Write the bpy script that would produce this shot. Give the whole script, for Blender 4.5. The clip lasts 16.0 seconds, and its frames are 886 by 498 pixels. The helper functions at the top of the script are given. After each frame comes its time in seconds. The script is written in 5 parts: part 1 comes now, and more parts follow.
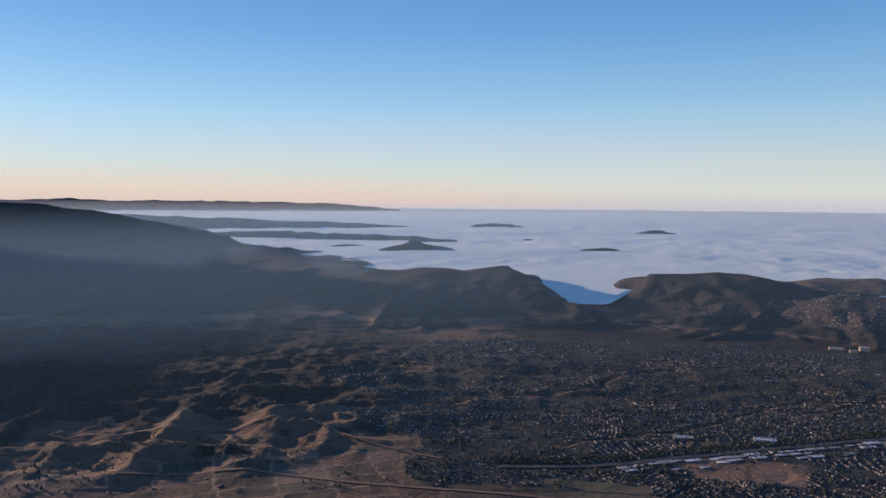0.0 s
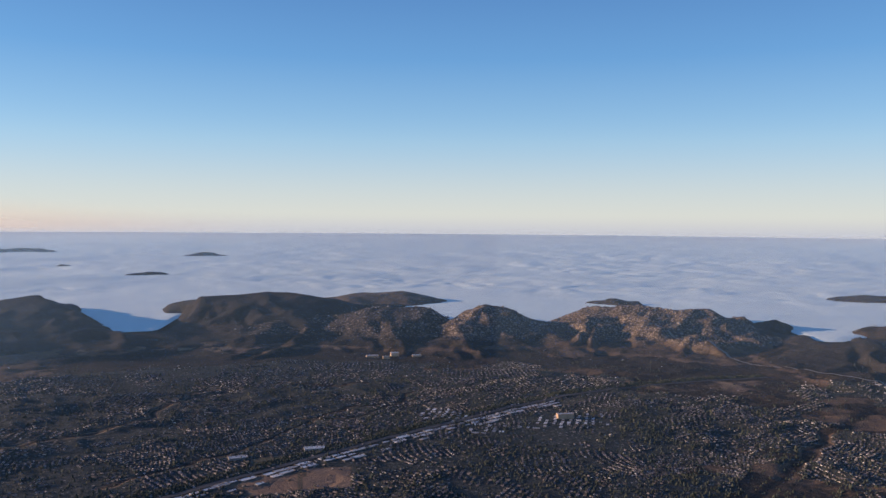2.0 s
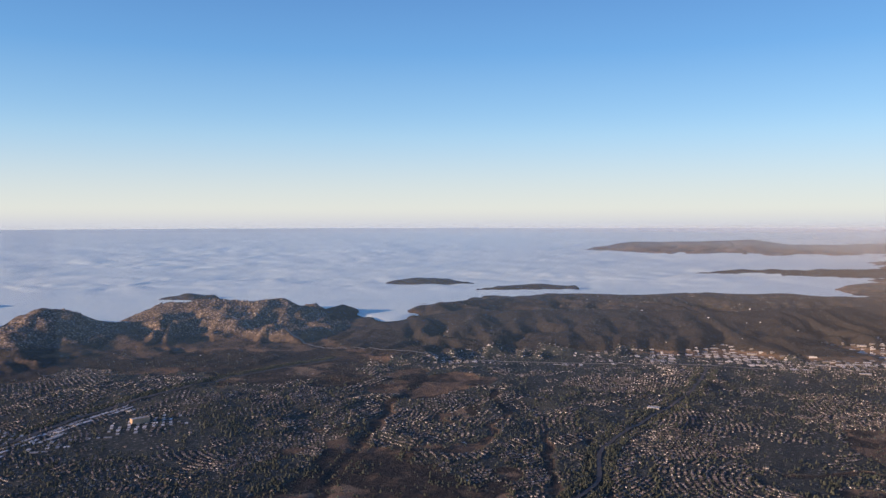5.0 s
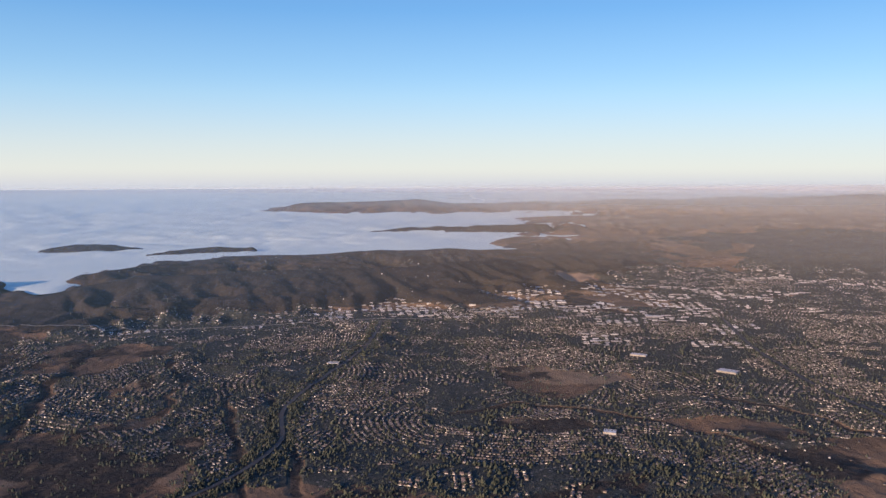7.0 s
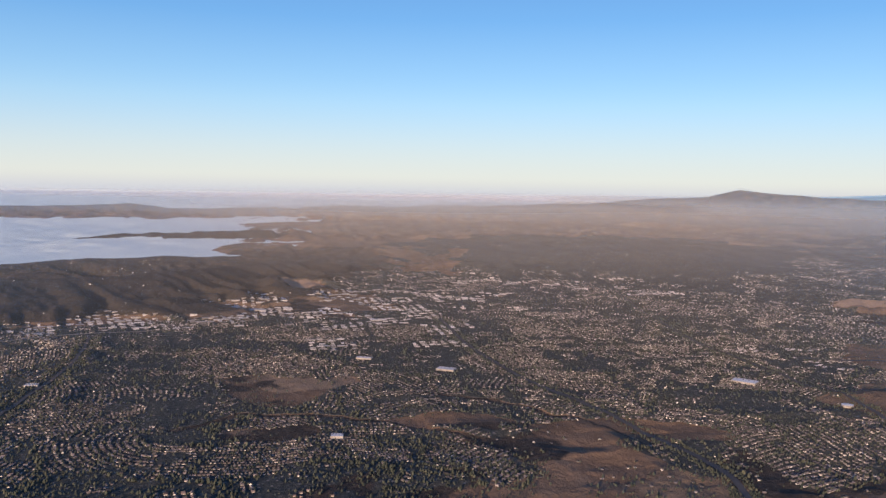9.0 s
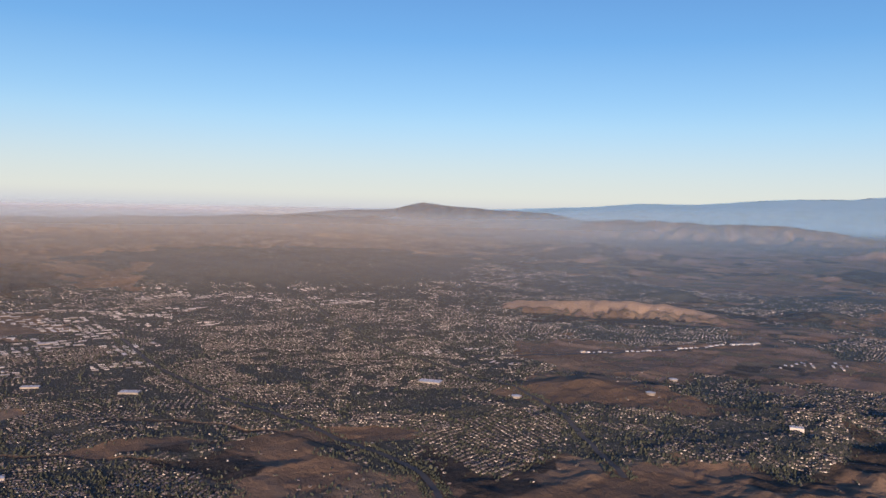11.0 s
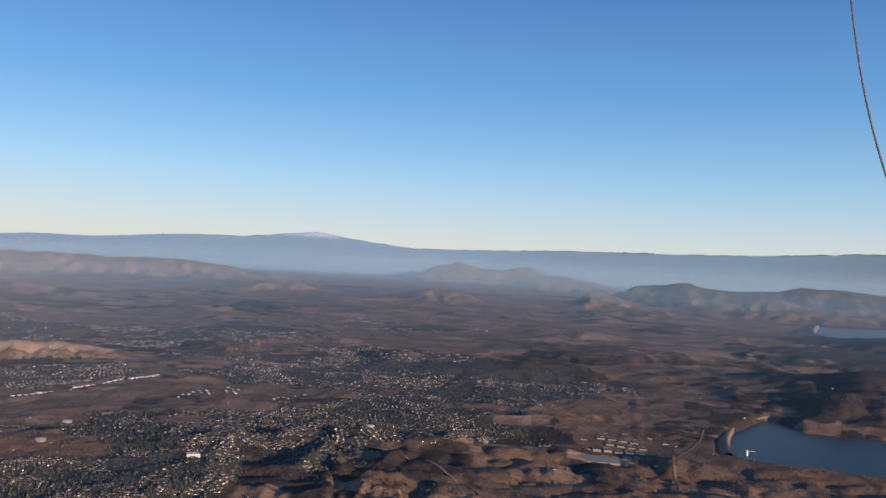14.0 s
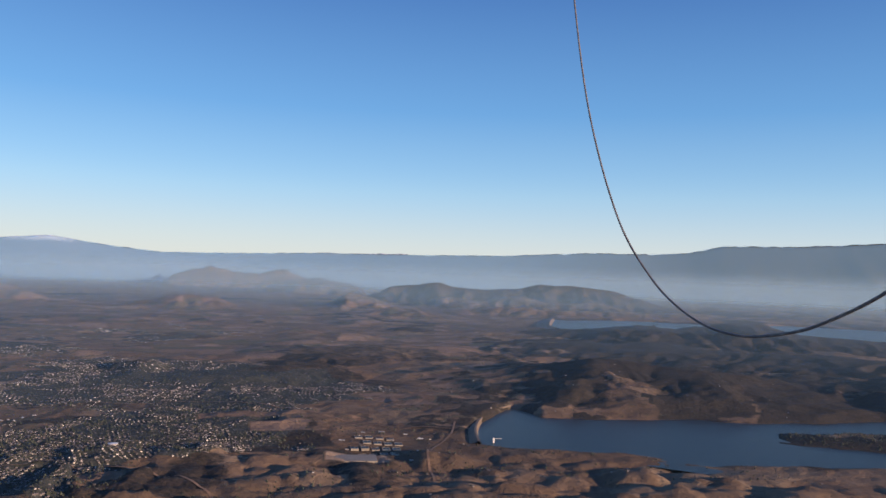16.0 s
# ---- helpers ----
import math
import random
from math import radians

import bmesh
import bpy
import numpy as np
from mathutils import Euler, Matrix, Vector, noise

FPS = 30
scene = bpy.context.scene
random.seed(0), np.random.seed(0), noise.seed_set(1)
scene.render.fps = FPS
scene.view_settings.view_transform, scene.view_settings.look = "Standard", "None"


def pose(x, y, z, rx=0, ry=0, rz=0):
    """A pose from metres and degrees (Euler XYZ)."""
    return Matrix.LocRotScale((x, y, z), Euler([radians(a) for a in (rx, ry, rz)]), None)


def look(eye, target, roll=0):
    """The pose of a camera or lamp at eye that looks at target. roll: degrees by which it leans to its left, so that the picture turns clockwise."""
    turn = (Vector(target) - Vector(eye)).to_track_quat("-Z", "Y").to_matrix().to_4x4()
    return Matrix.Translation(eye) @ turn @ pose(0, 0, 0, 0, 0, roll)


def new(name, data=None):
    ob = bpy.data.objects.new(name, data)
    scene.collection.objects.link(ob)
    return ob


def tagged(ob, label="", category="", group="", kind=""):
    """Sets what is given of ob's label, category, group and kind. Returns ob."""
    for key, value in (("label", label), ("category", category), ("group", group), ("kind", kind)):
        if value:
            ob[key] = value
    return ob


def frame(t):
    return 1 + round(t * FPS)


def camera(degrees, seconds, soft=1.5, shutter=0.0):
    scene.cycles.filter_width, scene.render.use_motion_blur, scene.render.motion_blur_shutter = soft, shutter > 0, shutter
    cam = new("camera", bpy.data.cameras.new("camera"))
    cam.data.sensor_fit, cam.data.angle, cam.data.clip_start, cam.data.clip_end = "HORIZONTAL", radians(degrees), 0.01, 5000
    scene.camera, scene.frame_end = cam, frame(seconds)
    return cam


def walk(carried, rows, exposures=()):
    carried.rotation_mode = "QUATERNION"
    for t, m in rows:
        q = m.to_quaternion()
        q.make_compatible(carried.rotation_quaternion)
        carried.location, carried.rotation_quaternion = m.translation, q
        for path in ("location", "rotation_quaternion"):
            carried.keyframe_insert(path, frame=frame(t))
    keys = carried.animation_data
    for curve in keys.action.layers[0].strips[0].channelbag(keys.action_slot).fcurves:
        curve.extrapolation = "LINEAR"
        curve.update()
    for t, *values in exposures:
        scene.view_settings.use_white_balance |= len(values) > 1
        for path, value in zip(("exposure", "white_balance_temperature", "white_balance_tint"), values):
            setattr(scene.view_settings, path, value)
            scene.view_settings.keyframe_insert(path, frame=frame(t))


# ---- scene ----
# The place is laid out at one tenth of its true size, so that its far mountains stay in reach.
# Plan: the eye stands over (0, 0), 100 units above the valley floor. Bearings run clockwise from +y, in degrees.
cam = camera(58.2, 16.0)
EYE, SWING = 100.0, 0.01
ROWS = [
    (0.0, 0.0, -3.66, -0.42), (0.5, -10.25, -3.24, -0.63), (1.0, -19.7, -3.03, -0.63), (1.5, -26.66, -2.51, -0.63),
    (2.0, -31.62, -1.84, -0.48), (2.5, -37.53, -1.87, -0.59), (3.0, -45.02, -1.7, -0.74), (3.5, -49.21, -1.15, -0.38),
    (6.0, -72.5, -4.26, 0.05), (6.5, -78.68, -5.06, 0.14), (7.0, -84.48, -5.1, 0.04), (7.5, -89.92, -4.84, -0.34),
    (8.0, -94.95, -4.66, -0.53), (8.5, -99.45, -4.57, -0.9), (11.0, -125.86, -3.15, -1.67), (11.5, -132.28, -2.32, -2.15),
    (12.0, -137.98, -1.63, -2.39), (12.5, -145.33, -0.64, -3.08), (13.0, -151.98, -0.05, -3.29), (13.5, -160.08, 0.31, -3.12),
    (14.0, -167.18, 0.94, -3.03), (14.5, -169.69, 1.01, -2.82), (15.0, -172.31, 1.09, -2.87), (15.5, -177.55, 1.46, -2.69),
    (16.0, -184.58, 1.86, -2.08),
]
walk(cam, [(t, pose(-SWING * math.sin(radians(yaw)), SWING * math.cos(radians(yaw)), EYE, 90 + pitch, roll, yaw))
           for t, yaw, pitch, roll in ROWS],
     exposures=((0.0, 0.84, 5600, 12), (1.5, 0.86, 5600, 12), (3.5, 0.92, 5600, 12), (7.0, 1.07, 5600, 12), (11.0, 0.93, 5600, 12), (13.0, 0.84, 5600, 12), (16.0, 0.95, 5600, 12)))

# ---------------------------------------------------------------- light
SUN_BEARING, SUN_UP = 305.0, 8.8
world = bpy.data.worlds.new("world")
scene.world = world
world.use_nodes = True
wn = world.node_tree.nodes
sky = wn.new("ShaderNodeTexSky")
sky.sky_type = "NISHITA"
sky.sun_disc = False
sky.sun_elevation, sky.sun_rotation = radians(SUN_UP), radians(SUN_BEARING)
sky.altitude, sky.air_density, sky.dust_density, sky.ozone_density = 1300, 1.0, 0.45, 2.6
wn["Background"].inputs["Strength"].default_value = 0.085
# the lowest few degrees of the sky pale into cream, all round
wl = world.node_tree.links
way = wn.new("ShaderNodeTexCoord")
split = wn.new("ShaderNodeSeparateXYZ")
wl.new(way.outputs["Generated"], split.inputs[0])
fall = wn.new("ShaderNodeMapRange")
fall.interpolation_type = "SMOOTHERSTEP"
fall.inputs["From Min"].default_value, fall.inputs["From Max"].default_value = -0.06, 0.15
fall.inputs["To Min"].default_value, fall.inputs["To Max"].default_value = 0.95, 0.0
wl.new(split.outputs["Z"], fall.inputs["Value"])
pale = wn.new("ShaderNodeMix")
pale.data_type = "RGBA"
pale.inputs["B"].default_value = (5.35, 4.72, 3.4, 1)
wl.new(fall.outputs["Result"], pale.inputs["Factor"])
# air lit from all sides evens out the clear sky above
clear = wn.new("ShaderNodeValToRGB")
stops = ((0.0, (0.34, 0.42, 0.47)), (0.1, (0.27, 0.39, 0.45)), (0.2, (0.12, 0.25, 0.4)), (0.36, (0.044, 0.105, 0.26)), (1.0, (0.03, 0.07, 0.2)))
while len(clear.color_ramp.elements) < len(stops):
    clear.color_ramp.elements.new(0.5)
for e, (p, c) in zip(clear.color_ramp.elements, stops):
    e.position, e.color = p, (*c, 1)
wl.new(split.outputs["Z"], clear.inputs["Fac"])
tens = wn.new("ShaderNodeVectorMath")
tens.operation = "SCALE"
tens.inputs["Scale"].default_value = 10.0
wl.new(clear.outputs["Color"], tens.inputs[0])
even = wn.new("ShaderNodeMix")
even.data_type = "RGBA"
even.inputs["Factor"].default_value = 0.7
wl.new(sky.outputs["Color"], even.inputs["A"])
wl.new(tens.outputs[0], even.inputs["B"])
wl.new(even.outputs["Result"], pale.inputs["A"])
# the air is dullest right at the horizon
low = wn.new("ShaderNodeMapRange")
low.interpolation_type = "SMOOTHSTEP"
low.inputs["From Min"].default_value, low.inputs["From Max"].default_value = -0.012, 0.014
low.inputs["To Min"].default_value, low.inputs["To Max"].default_value = 0.75, 0.0
wl.new(split.outputs["Z"], low.inputs["Value"])
dull = wn.new("ShaderNodeMix")
dull.data_type = "RGBA"
dull.inputs["B"].default_value = (3.8, 3.55, 3.5, 1)
wl.new(low.outputs["Result"], dull.inputs["Factor"])
wl.new(pale.outputs["Result"], dull.inputs["A"])
wl.new(dull.outputs["Result"], wn["Background"].inputs["Color"])

sun_data = bpy.data.lights.new("sun", "SUN")
sun_data.energy, sun_data.angle, sun_data.color = 3.9, radians(0.6), (1.0, 0.66, 0.4)
sun = new("sun", sun_data)
sb, se = radians(SUN_BEARING), radians(SUN_UP)
sun.matrix_world = look((0, 0, 400), (-math.sin(sb) * math.cos(se), -math.cos(sb) * math.cos(se), 400 - math.sin(se)))


# ---------------------------------------------------------------- materials
def nodes_of(name):
    m = bpy.data.materials.new(name)
    m.use_nodes = True
    return m, m.node_tree.nodes, m.node_tree.links, m.node_tree.nodes["Principled BSDF"]


def noise_node(n, l, scale, detail=6.0, rough=0.6, coord=None):
    t = n.new("ShaderNodeTexNoise")
    t.inputs["Scale"].default_value, t.inputs["Detail"].default_value, t.inputs["Roughness"].default_value = scale, detail, rough
    if coord:
        l.new(coord, t.inputs["Vector"])
    return t


def ramp(n, l, fac, stops):
    r = n.new("ShaderNodeValToRGB")
    el = r.color_ramp.elements
    while len(el) < len(stops):
        el.new(0.5)
    for e, (p, c) in zip(el, stops):
        e.position, e.color = p, (*c, 1) if len(c) == 3 else c
    l.new(fac, r.inputs["Fac"])
    return r.outputs["Color"]


def mix(n, l, fac, a, b, mode="MIX"):
    m = n.new("ShaderNodeMix")
    m.data_type, m.blend_type = "RGBA", mode
    for sock, v in ((m.inputs["Factor"], fac), (m.inputs["A"], a), (m.inputs["B"], b)):
        if hasattr(v, "is_output"):
            l.new(v, sock)
        elif isinstance(v, tuple):
            sock.default_value = (*v, 1)
        else:
            sock.default_value = v
    return m.outputs["Result"]


def bump(n, l, height, strength, distance, bsdf):
    b = n.new("ShaderNodeBump")
    b.inputs["Strength"].default_value, b.inputs["Distance"].default_value = strength, distance
    l.new(height, b.inputs["Height"])
    l.new(b.outputs["Normal"], bsdf.inputs["Normal"])


def surface(name, stops, scale, rough=0.8, fine=None, bump_by=0.0, bump_size=0.3, metal=0.0, per_object=0.0, per_island=0.0):
    """A procedural surface: a ramp over two scales of noise, with relief."""
    m, n, l, b = nodes_of(name)
    co = n.new("ShaderNodeNewGeometry").outputs["Position"]
    t1 = noise_node(n, l, scale, coord=co)
    t2 = noise_node(n, l, fine or scale * 7, 4.0, 0.7, co)
    f = n.new("ShaderNodeMath")
    f.operation = "MULTIPLY_ADD"
    l.new(t2.outputs["Fac"], f.inputs[0])
    f.inputs[1].default_value = 0.5
    half = n.new("ShaderNodeMath")
    half.operation = "MULTIPLY"
    l.new(t1.outputs["Fac"], half.inputs[0])
    half.inputs[1].default_value = 0.5
    l.new(half.outputs[0], f.inputs[2])
    fac = f.outputs[0]
    if per_object or per_island:
        rnd = n.new("ShaderNodeObjectInfo").outputs["Random"] if per_object else n.new("ShaderNodeNewGeometry").outputs["Random Per Island"]
        g = n.new("ShaderNodeMath")
        g.operation = "MULTIPLY_ADD"
        l.new(rnd, g.inputs[0])
        g.inputs[1].default_value = per_object or per_island
        sub = n.new("ShaderNodeMath")
        sub.operation = "SUBTRACT"
        l.new(fac, sub.inputs[0])
        sub.inputs[1].default_value = (per_object or per_island) / 2
        l.new(sub.outputs[0], g.inputs[2])
        fac = g.outputs[0]
    l.new(ramp(n, l, fac, stops), b.inputs["Base Color"])
    b.inputs["Roughness"].default_value, b.inputs["Metallic"].default_value = rough, metal
    if bump_by:
        bump(n, l, t2.outputs["Fac"], bump_by, bump_size, b)
    return m


def land_material():
    """Dry grass, chaparral, granite and town ground, chosen by the land-cover attributes of the mesh."""
    m, n, l, b = nodes_of("land")
    co = n.new("ShaderNodeNewGeometry").outputs["Position"]

    def attr(name):
        a = n.new("ShaderNodeAttribute")
        a.attribute_name = name
        return a.outputs["Fac"]
    big, mid, fine = noise_node(n, l, 0.012, 5, 0.6, co), noise_node(n, l, 0.09, 6, 0.65, co), noise_node(n, l, 0.5, 5, 0.7, co)
    cells = n.new("ShaderNodeTexVoronoi")
    cells.inputs["Scale"].default_value = 0.03
    warp = n.new("ShaderNodeMix")
    warp.data_type = "VECTOR"
    warp.inputs["Factor"].default_value = 0.06
    l.new(co, warp.inputs["A"])
    spread = n.new("ShaderNodeVectorMath")
    spread.operation = "SCALE"
    spread.inputs["Scale"].default_value = 400
    l.new(mid.outputs["Color"], spread.inputs[0])
    l.new(spread.outputs[0], warp.inputs["B"])
    l.new(warp.outputs["Result"], cells.inputs["Vector"])
    parcel = n.new("ShaderNodeSeparateColor")
    l.new(cells.outputs["Color"], parcel.inputs[0])
    grass = mix(n, l, 0.5, ramp(n, l, parcel.outputs["Red"], [(0.0, (0.086, 0.0569, 0.0383)), (0.5, (0.182, 0.117, 0.0724)), (0.85, (0.301, 0.205, 0.126)), (1.0, (0.409, 0.302, 0.186))]),
                ramp(n, l, mid.outputs["Fac"], [(0.3, (0.0645, 0.0478, 0.034)), (0.5, (0.182, 0.117, 0.0724)), (0.72, (0.312, 0.21, 0.128))]))
    grass = mix(n, l, ramp(n, l, big.outputs["Fac"], [(0.35, (0, 0, 0)), (0.65, (0.645, 0.683, 0.638))]), grass, (0.113, 0.0819, 0.0564))
    shrub = ramp(n, l, fine.outputs["Fac"], [(0.3, (0.02, 0.02, 0.017)), (0.55, (0.048, 0.039, 0.032)), (0.75, (0.1, 0.072, 0.055))])
    boulders = n.new("ShaderNodeTexVoronoi")
    boulders.inputs["Scale"].default_value = 0.5
    l.new(co, boulders.inputs["Vector"])
    rock = mix(n, l, ramp(n, l, boulders.outputs["Distance"], [(0.3, (0, 0, 0)), (0.55, (1, 1, 1))]),
               ramp(n, l, fine.outputs["Fac"], [(0.35, (0.1, 0.075, 0.055)), (0.52, (0.28, 0.21, 0.15)), (0.7, (0.5, 0.4, 0.3))]),
               ramp(n, l, fine.outputs["Fac"], [(0.35, (0.045, 0.036, 0.028)), (0.7, (0.15, 0.11, 0.08))]))
    town = ramp(n, l, fine.outputs["Fac"], [(0.3, (0.03, 0.034, 0.028)), (0.55, (0.06, 0.062, 0.054)), (0.75, (0.14, 0.125, 0.11))])
    dots = n.new("ShaderNodeTexVoronoi")
    dots.inputs["Scale"].default_value = 0.33
    l.new(co, dots.inputs["Vector"])
    town = mix(n, l, ramp(n, l, dots.outputs["Distance"], [(0.14, (0.75, 0.75, 0.75)), (0.22, (0, 0, 0))]), town, (0.3, 0.26, 0.22))

    def mask(name, tex, lo, hi):
        s = n.new("ShaderNodeMath")
        s.operation = "MULTIPLY_ADD"
        l.new(tex.outputs["Fac"], s.inputs[0])
        s.inputs[1].default_value = 0.9
        l.new(attr(name), s.inputs[2])
        r = n.new("ShaderNodeMapRange")
        r.inputs["From Min"].default_value, r.inputs["From Max"].default_value = lo, hi
        l.new(s.outputs[0], r.inputs["Value"])
        return r.outputs["Result"]
    c = mix(n, l, mask("shrub", mid, 0.85, 1.05), grass, shrub)
    c = mix(n, l, mask("rock", fine, 0.9, 1.1), c, rock)
    c = mix(n, l, mask("town", mid, 0.85, 1.0), c, town)
    tone = attr("plot")
    field = mix(n, l, 0.35, ramp(n, l, tone, [(0.1, (0.063, 0.0588, 0.0504)), (0.35, (0.084, 0.0924, 0.0588)), (0.6, (0.168, 0.106, 0.0728)), (0.85, (0.308, 0.207, 0.14)), (1.0, (0.448, 0.343, 0.245))]), grass)
    c = mix(n, l, ramp(n, l, tone, [(0.04, (0, 0, 0)), (0.08, (0.9, 0.9, 0.9))]), c, field)
    l.new(c, b.inputs["Base Color"])
    b.inputs["Roughness"].default_value = 0.95
    b.inputs["Specular IOR Level"].default_value = 0.15
    # gullies and knobs too small for the mesh, on open ground only
    wild = n.new("ShaderNodeMapRange")
    wild.inputs["To Min"].default_value, wild.inputs["To Max"].default_value = 2.6, 0.0
    l.new(attr("town"), wild.inputs["Value"])
    relief = n.new("ShaderNodeMath")
    relief.operation = "MULTIPLY_ADD"
    l.new(mid.outputs["Fac"], relief.inputs[0])
    l.new(wild.outputs["Result"], relief.inputs[1])
    l.new(fine.outputs["Fac"], relief.inputs[2])
    bump(n, l, relief.outputs[0], 0.6, 1.3, b)
    return m


def haze_material(name, strength, colour, pale_tint=(0.62, 0.58, 0.53)):
    """A thin sheet that paints distance haze: mostly clear, scattering sun and sky, as dense as its mesh says."""
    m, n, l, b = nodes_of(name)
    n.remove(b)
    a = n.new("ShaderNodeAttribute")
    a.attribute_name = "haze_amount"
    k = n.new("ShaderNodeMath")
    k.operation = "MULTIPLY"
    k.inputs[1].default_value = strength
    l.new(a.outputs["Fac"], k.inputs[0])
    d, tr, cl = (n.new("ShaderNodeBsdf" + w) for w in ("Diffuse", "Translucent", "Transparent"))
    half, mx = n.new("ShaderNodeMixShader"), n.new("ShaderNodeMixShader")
    pale_share = n.new("ShaderNodeAttribute")
    pale_share.attribute_name = "pale_share"
    tint = mix(n, l, pale_share.outputs["Fac"], colour, pale_tint)
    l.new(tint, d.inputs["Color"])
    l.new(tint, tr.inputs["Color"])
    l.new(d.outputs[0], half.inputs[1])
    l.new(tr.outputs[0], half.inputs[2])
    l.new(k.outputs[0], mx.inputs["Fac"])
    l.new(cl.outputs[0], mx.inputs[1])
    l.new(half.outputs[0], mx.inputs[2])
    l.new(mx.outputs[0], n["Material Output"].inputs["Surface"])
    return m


LAND = land_material()
FOG = surface("fog_top", [(0.3, (0.72, 0.81, 0.72)), (0.7, (0.79, 0.88, 0.79))], 0.02, 1.0, 0.14, 0.3, 2.0)
WATER = surface("lake_water", [(0.3, (0.02, 0.024, 0.028)), (0.7, (0.03, 0.034, 0.038))], 0.02, 0.28, 1.2, 0.2, 0.4)
WATER.node_tree.nodes["Principled BSDF"].inputs["Specular IOR Level"].default_value = 0.065
WALLS = surface("house_walls", [(0.25, (0.09, 0.08, 0.07)), (0.5, (0.17, 0.152, 0.135)), (0.64, (0.29, 0.265, 0.235)), (0.79, (0.7, 0.65, 0.58))], 0.3, 0.8, 2.0, per_island=0.7)
ROOFS = surface("roof_tiles", [(0.25, (0.05, 0.042, 0.04)), (0.5, (0.11, 0.088, 0.08)), (0.8, (0.24, 0.2, 0.18))], 0.3, 0.8, 2.0, per_island=0.7)
WHITE_ROOF = surface("white_roof", [(0.3, (0.4, 0.38, 0.35)), (0.6, (0.74, 0.71, 0.66))], 0.1, 0.6, 1.0, per_object=0.4)
TAN = surface("tan_stucco", [(0.3, (0.42, 0.27, 0.15)), (0.6, (0.6, 0.42, 0.26))], 0.2, 0.8, 1.0)
STUCCO = surface("pale_stucco", [(0.25, (0.16, 0.14, 0.12)), (0.5, (0.3, 0.265, 0.23)), (0.75, (0.54, 0.5, 0.46))], 0.2, 0.8, 1.0, per_object=0.6)
LEAVES = surface("foliage", [(0.3, (0.024, 0.03, 0.02)), (0.55, (0.042, 0.05, 0.033)), (0.75, (0.075, 0.078, 0.05))], 0.1, 0.9, 1.5, per_island=0.5)
ASPHALT = surface("asphalt", [(0.3, (0.035, 0.035, 0.038)), (0.7, (0.075, 0.072, 0.07))], 0.1, 0.9, 1.0)
CONCRETE = surface("concrete", [(0.3, (0.2, 0.17, 0.13)), (0.7, (0.33, 0.28, 0.22))], 0.1, 0.85, 0.8)
DAM_FACE = surface("riprap", [(0.3, (0.12, 0.09, 0.065)), (0.7, (0.21, 0.16, 0.115))], 0.2, 0.9, 1.2, 0.4, 0.3)
GRANITE = surface("granite", [(0.25, (0.09, 0.068, 0.052)), (0.5, (0.19, 0.148, 0.112)), (0.75, (0.38, 0.31, 0.24))], 0.3, 0.9, 2.0, 0.5, 0.4, per_island=0.5)
SOIL = surface("bare_soil", [(0.3, (0.13, 0.08, 0.05)), (0.7, (0.3, 0.19, 0.115))], 0.08, 0.95, 0.5)
ROPE_BRAID = surface("rope_fibre", [(0.3, (0.05, 0.046, 0.046)), (0.5, (0.15, 0.135, 0.13)), (0.7, (0.36, 0.33, 0.32))], 60.0, 0.8, 400.0, 0.4, 0.002)


# ---------------------------------------------------------------- shape of the land
def lattice(ix, iy, seed):
    h = (ix.astype(np.int64) * 374761393 + iy.astype(np.int64) * 668265263 + seed * 982451653) & 0xFFFFFFFF
    h = ((h ^ (h >> 13)) * 1274126177) & 0xFFFFFFFF
    return ((h ^ (h >> 16)) & 0xFFFFFF) / float(0xFFFFFF)


def vnoise(x, y, seed=0):
    ix, iy = np.floor(x), np.floor(y)
    fx, fy = x - ix, y - iy
    ux, uy = fx * fx * fx * (fx * (fx * 6 - 15) + 10), fy * fy * fy * (fy * (fy * 6 - 15) + 10)
    a, b = lattice(ix, iy, seed), lattice(ix + 1, iy, seed)
    c, d = lattice(ix, iy + 1, seed), lattice(ix + 1, iy + 1, seed)
    return a + (b - a) * ux + (c - a) * uy + (a - b - c + d) * ux * uy


def fbm(x, y, octaves, seed=0):
    s, w, t = 0.0, 1.0, 0.0
    for k in range(octaves):
        s = s + w * vnoise(x * 2 ** k + 17.3 * k, y * 2 ** k - 9.1 * k, seed + k)
        t += w
        w *= 0.5
    return s / t


def ridged(x, y, octaves, seed=0):
    s, w, t = 0.0, 1.0, 0.0
    for k in range(octaves):
        s = s + w * (1 - np.abs(2 * vnoise(x * 2 ** k + 5.7 * k, y * 2 ** k + 3.3 * k, seed + k) - 1))
        t += w
        w *= 0.5
    return s / t


def smooth(a, lo, hi):
    t = np.clip((a - lo) / (hi - lo), 0, 1)
    return t * t * (3 - 2 * t)


def polar(bearing, d):
    return d * math.sin(radians(bearing)), d * math.cos(radians(bearing))


RIDGES = []


def ridge(points, width, spurs=0.5, rock=0.0, shrub=0.5):
    """A chain of hills. points: bearing, distance and height of its crest; width: from crest to foot."""
    RIDGES.append(([(*polar(b, d), z) for b, d, z in points], width, spurs, rock, shrub))


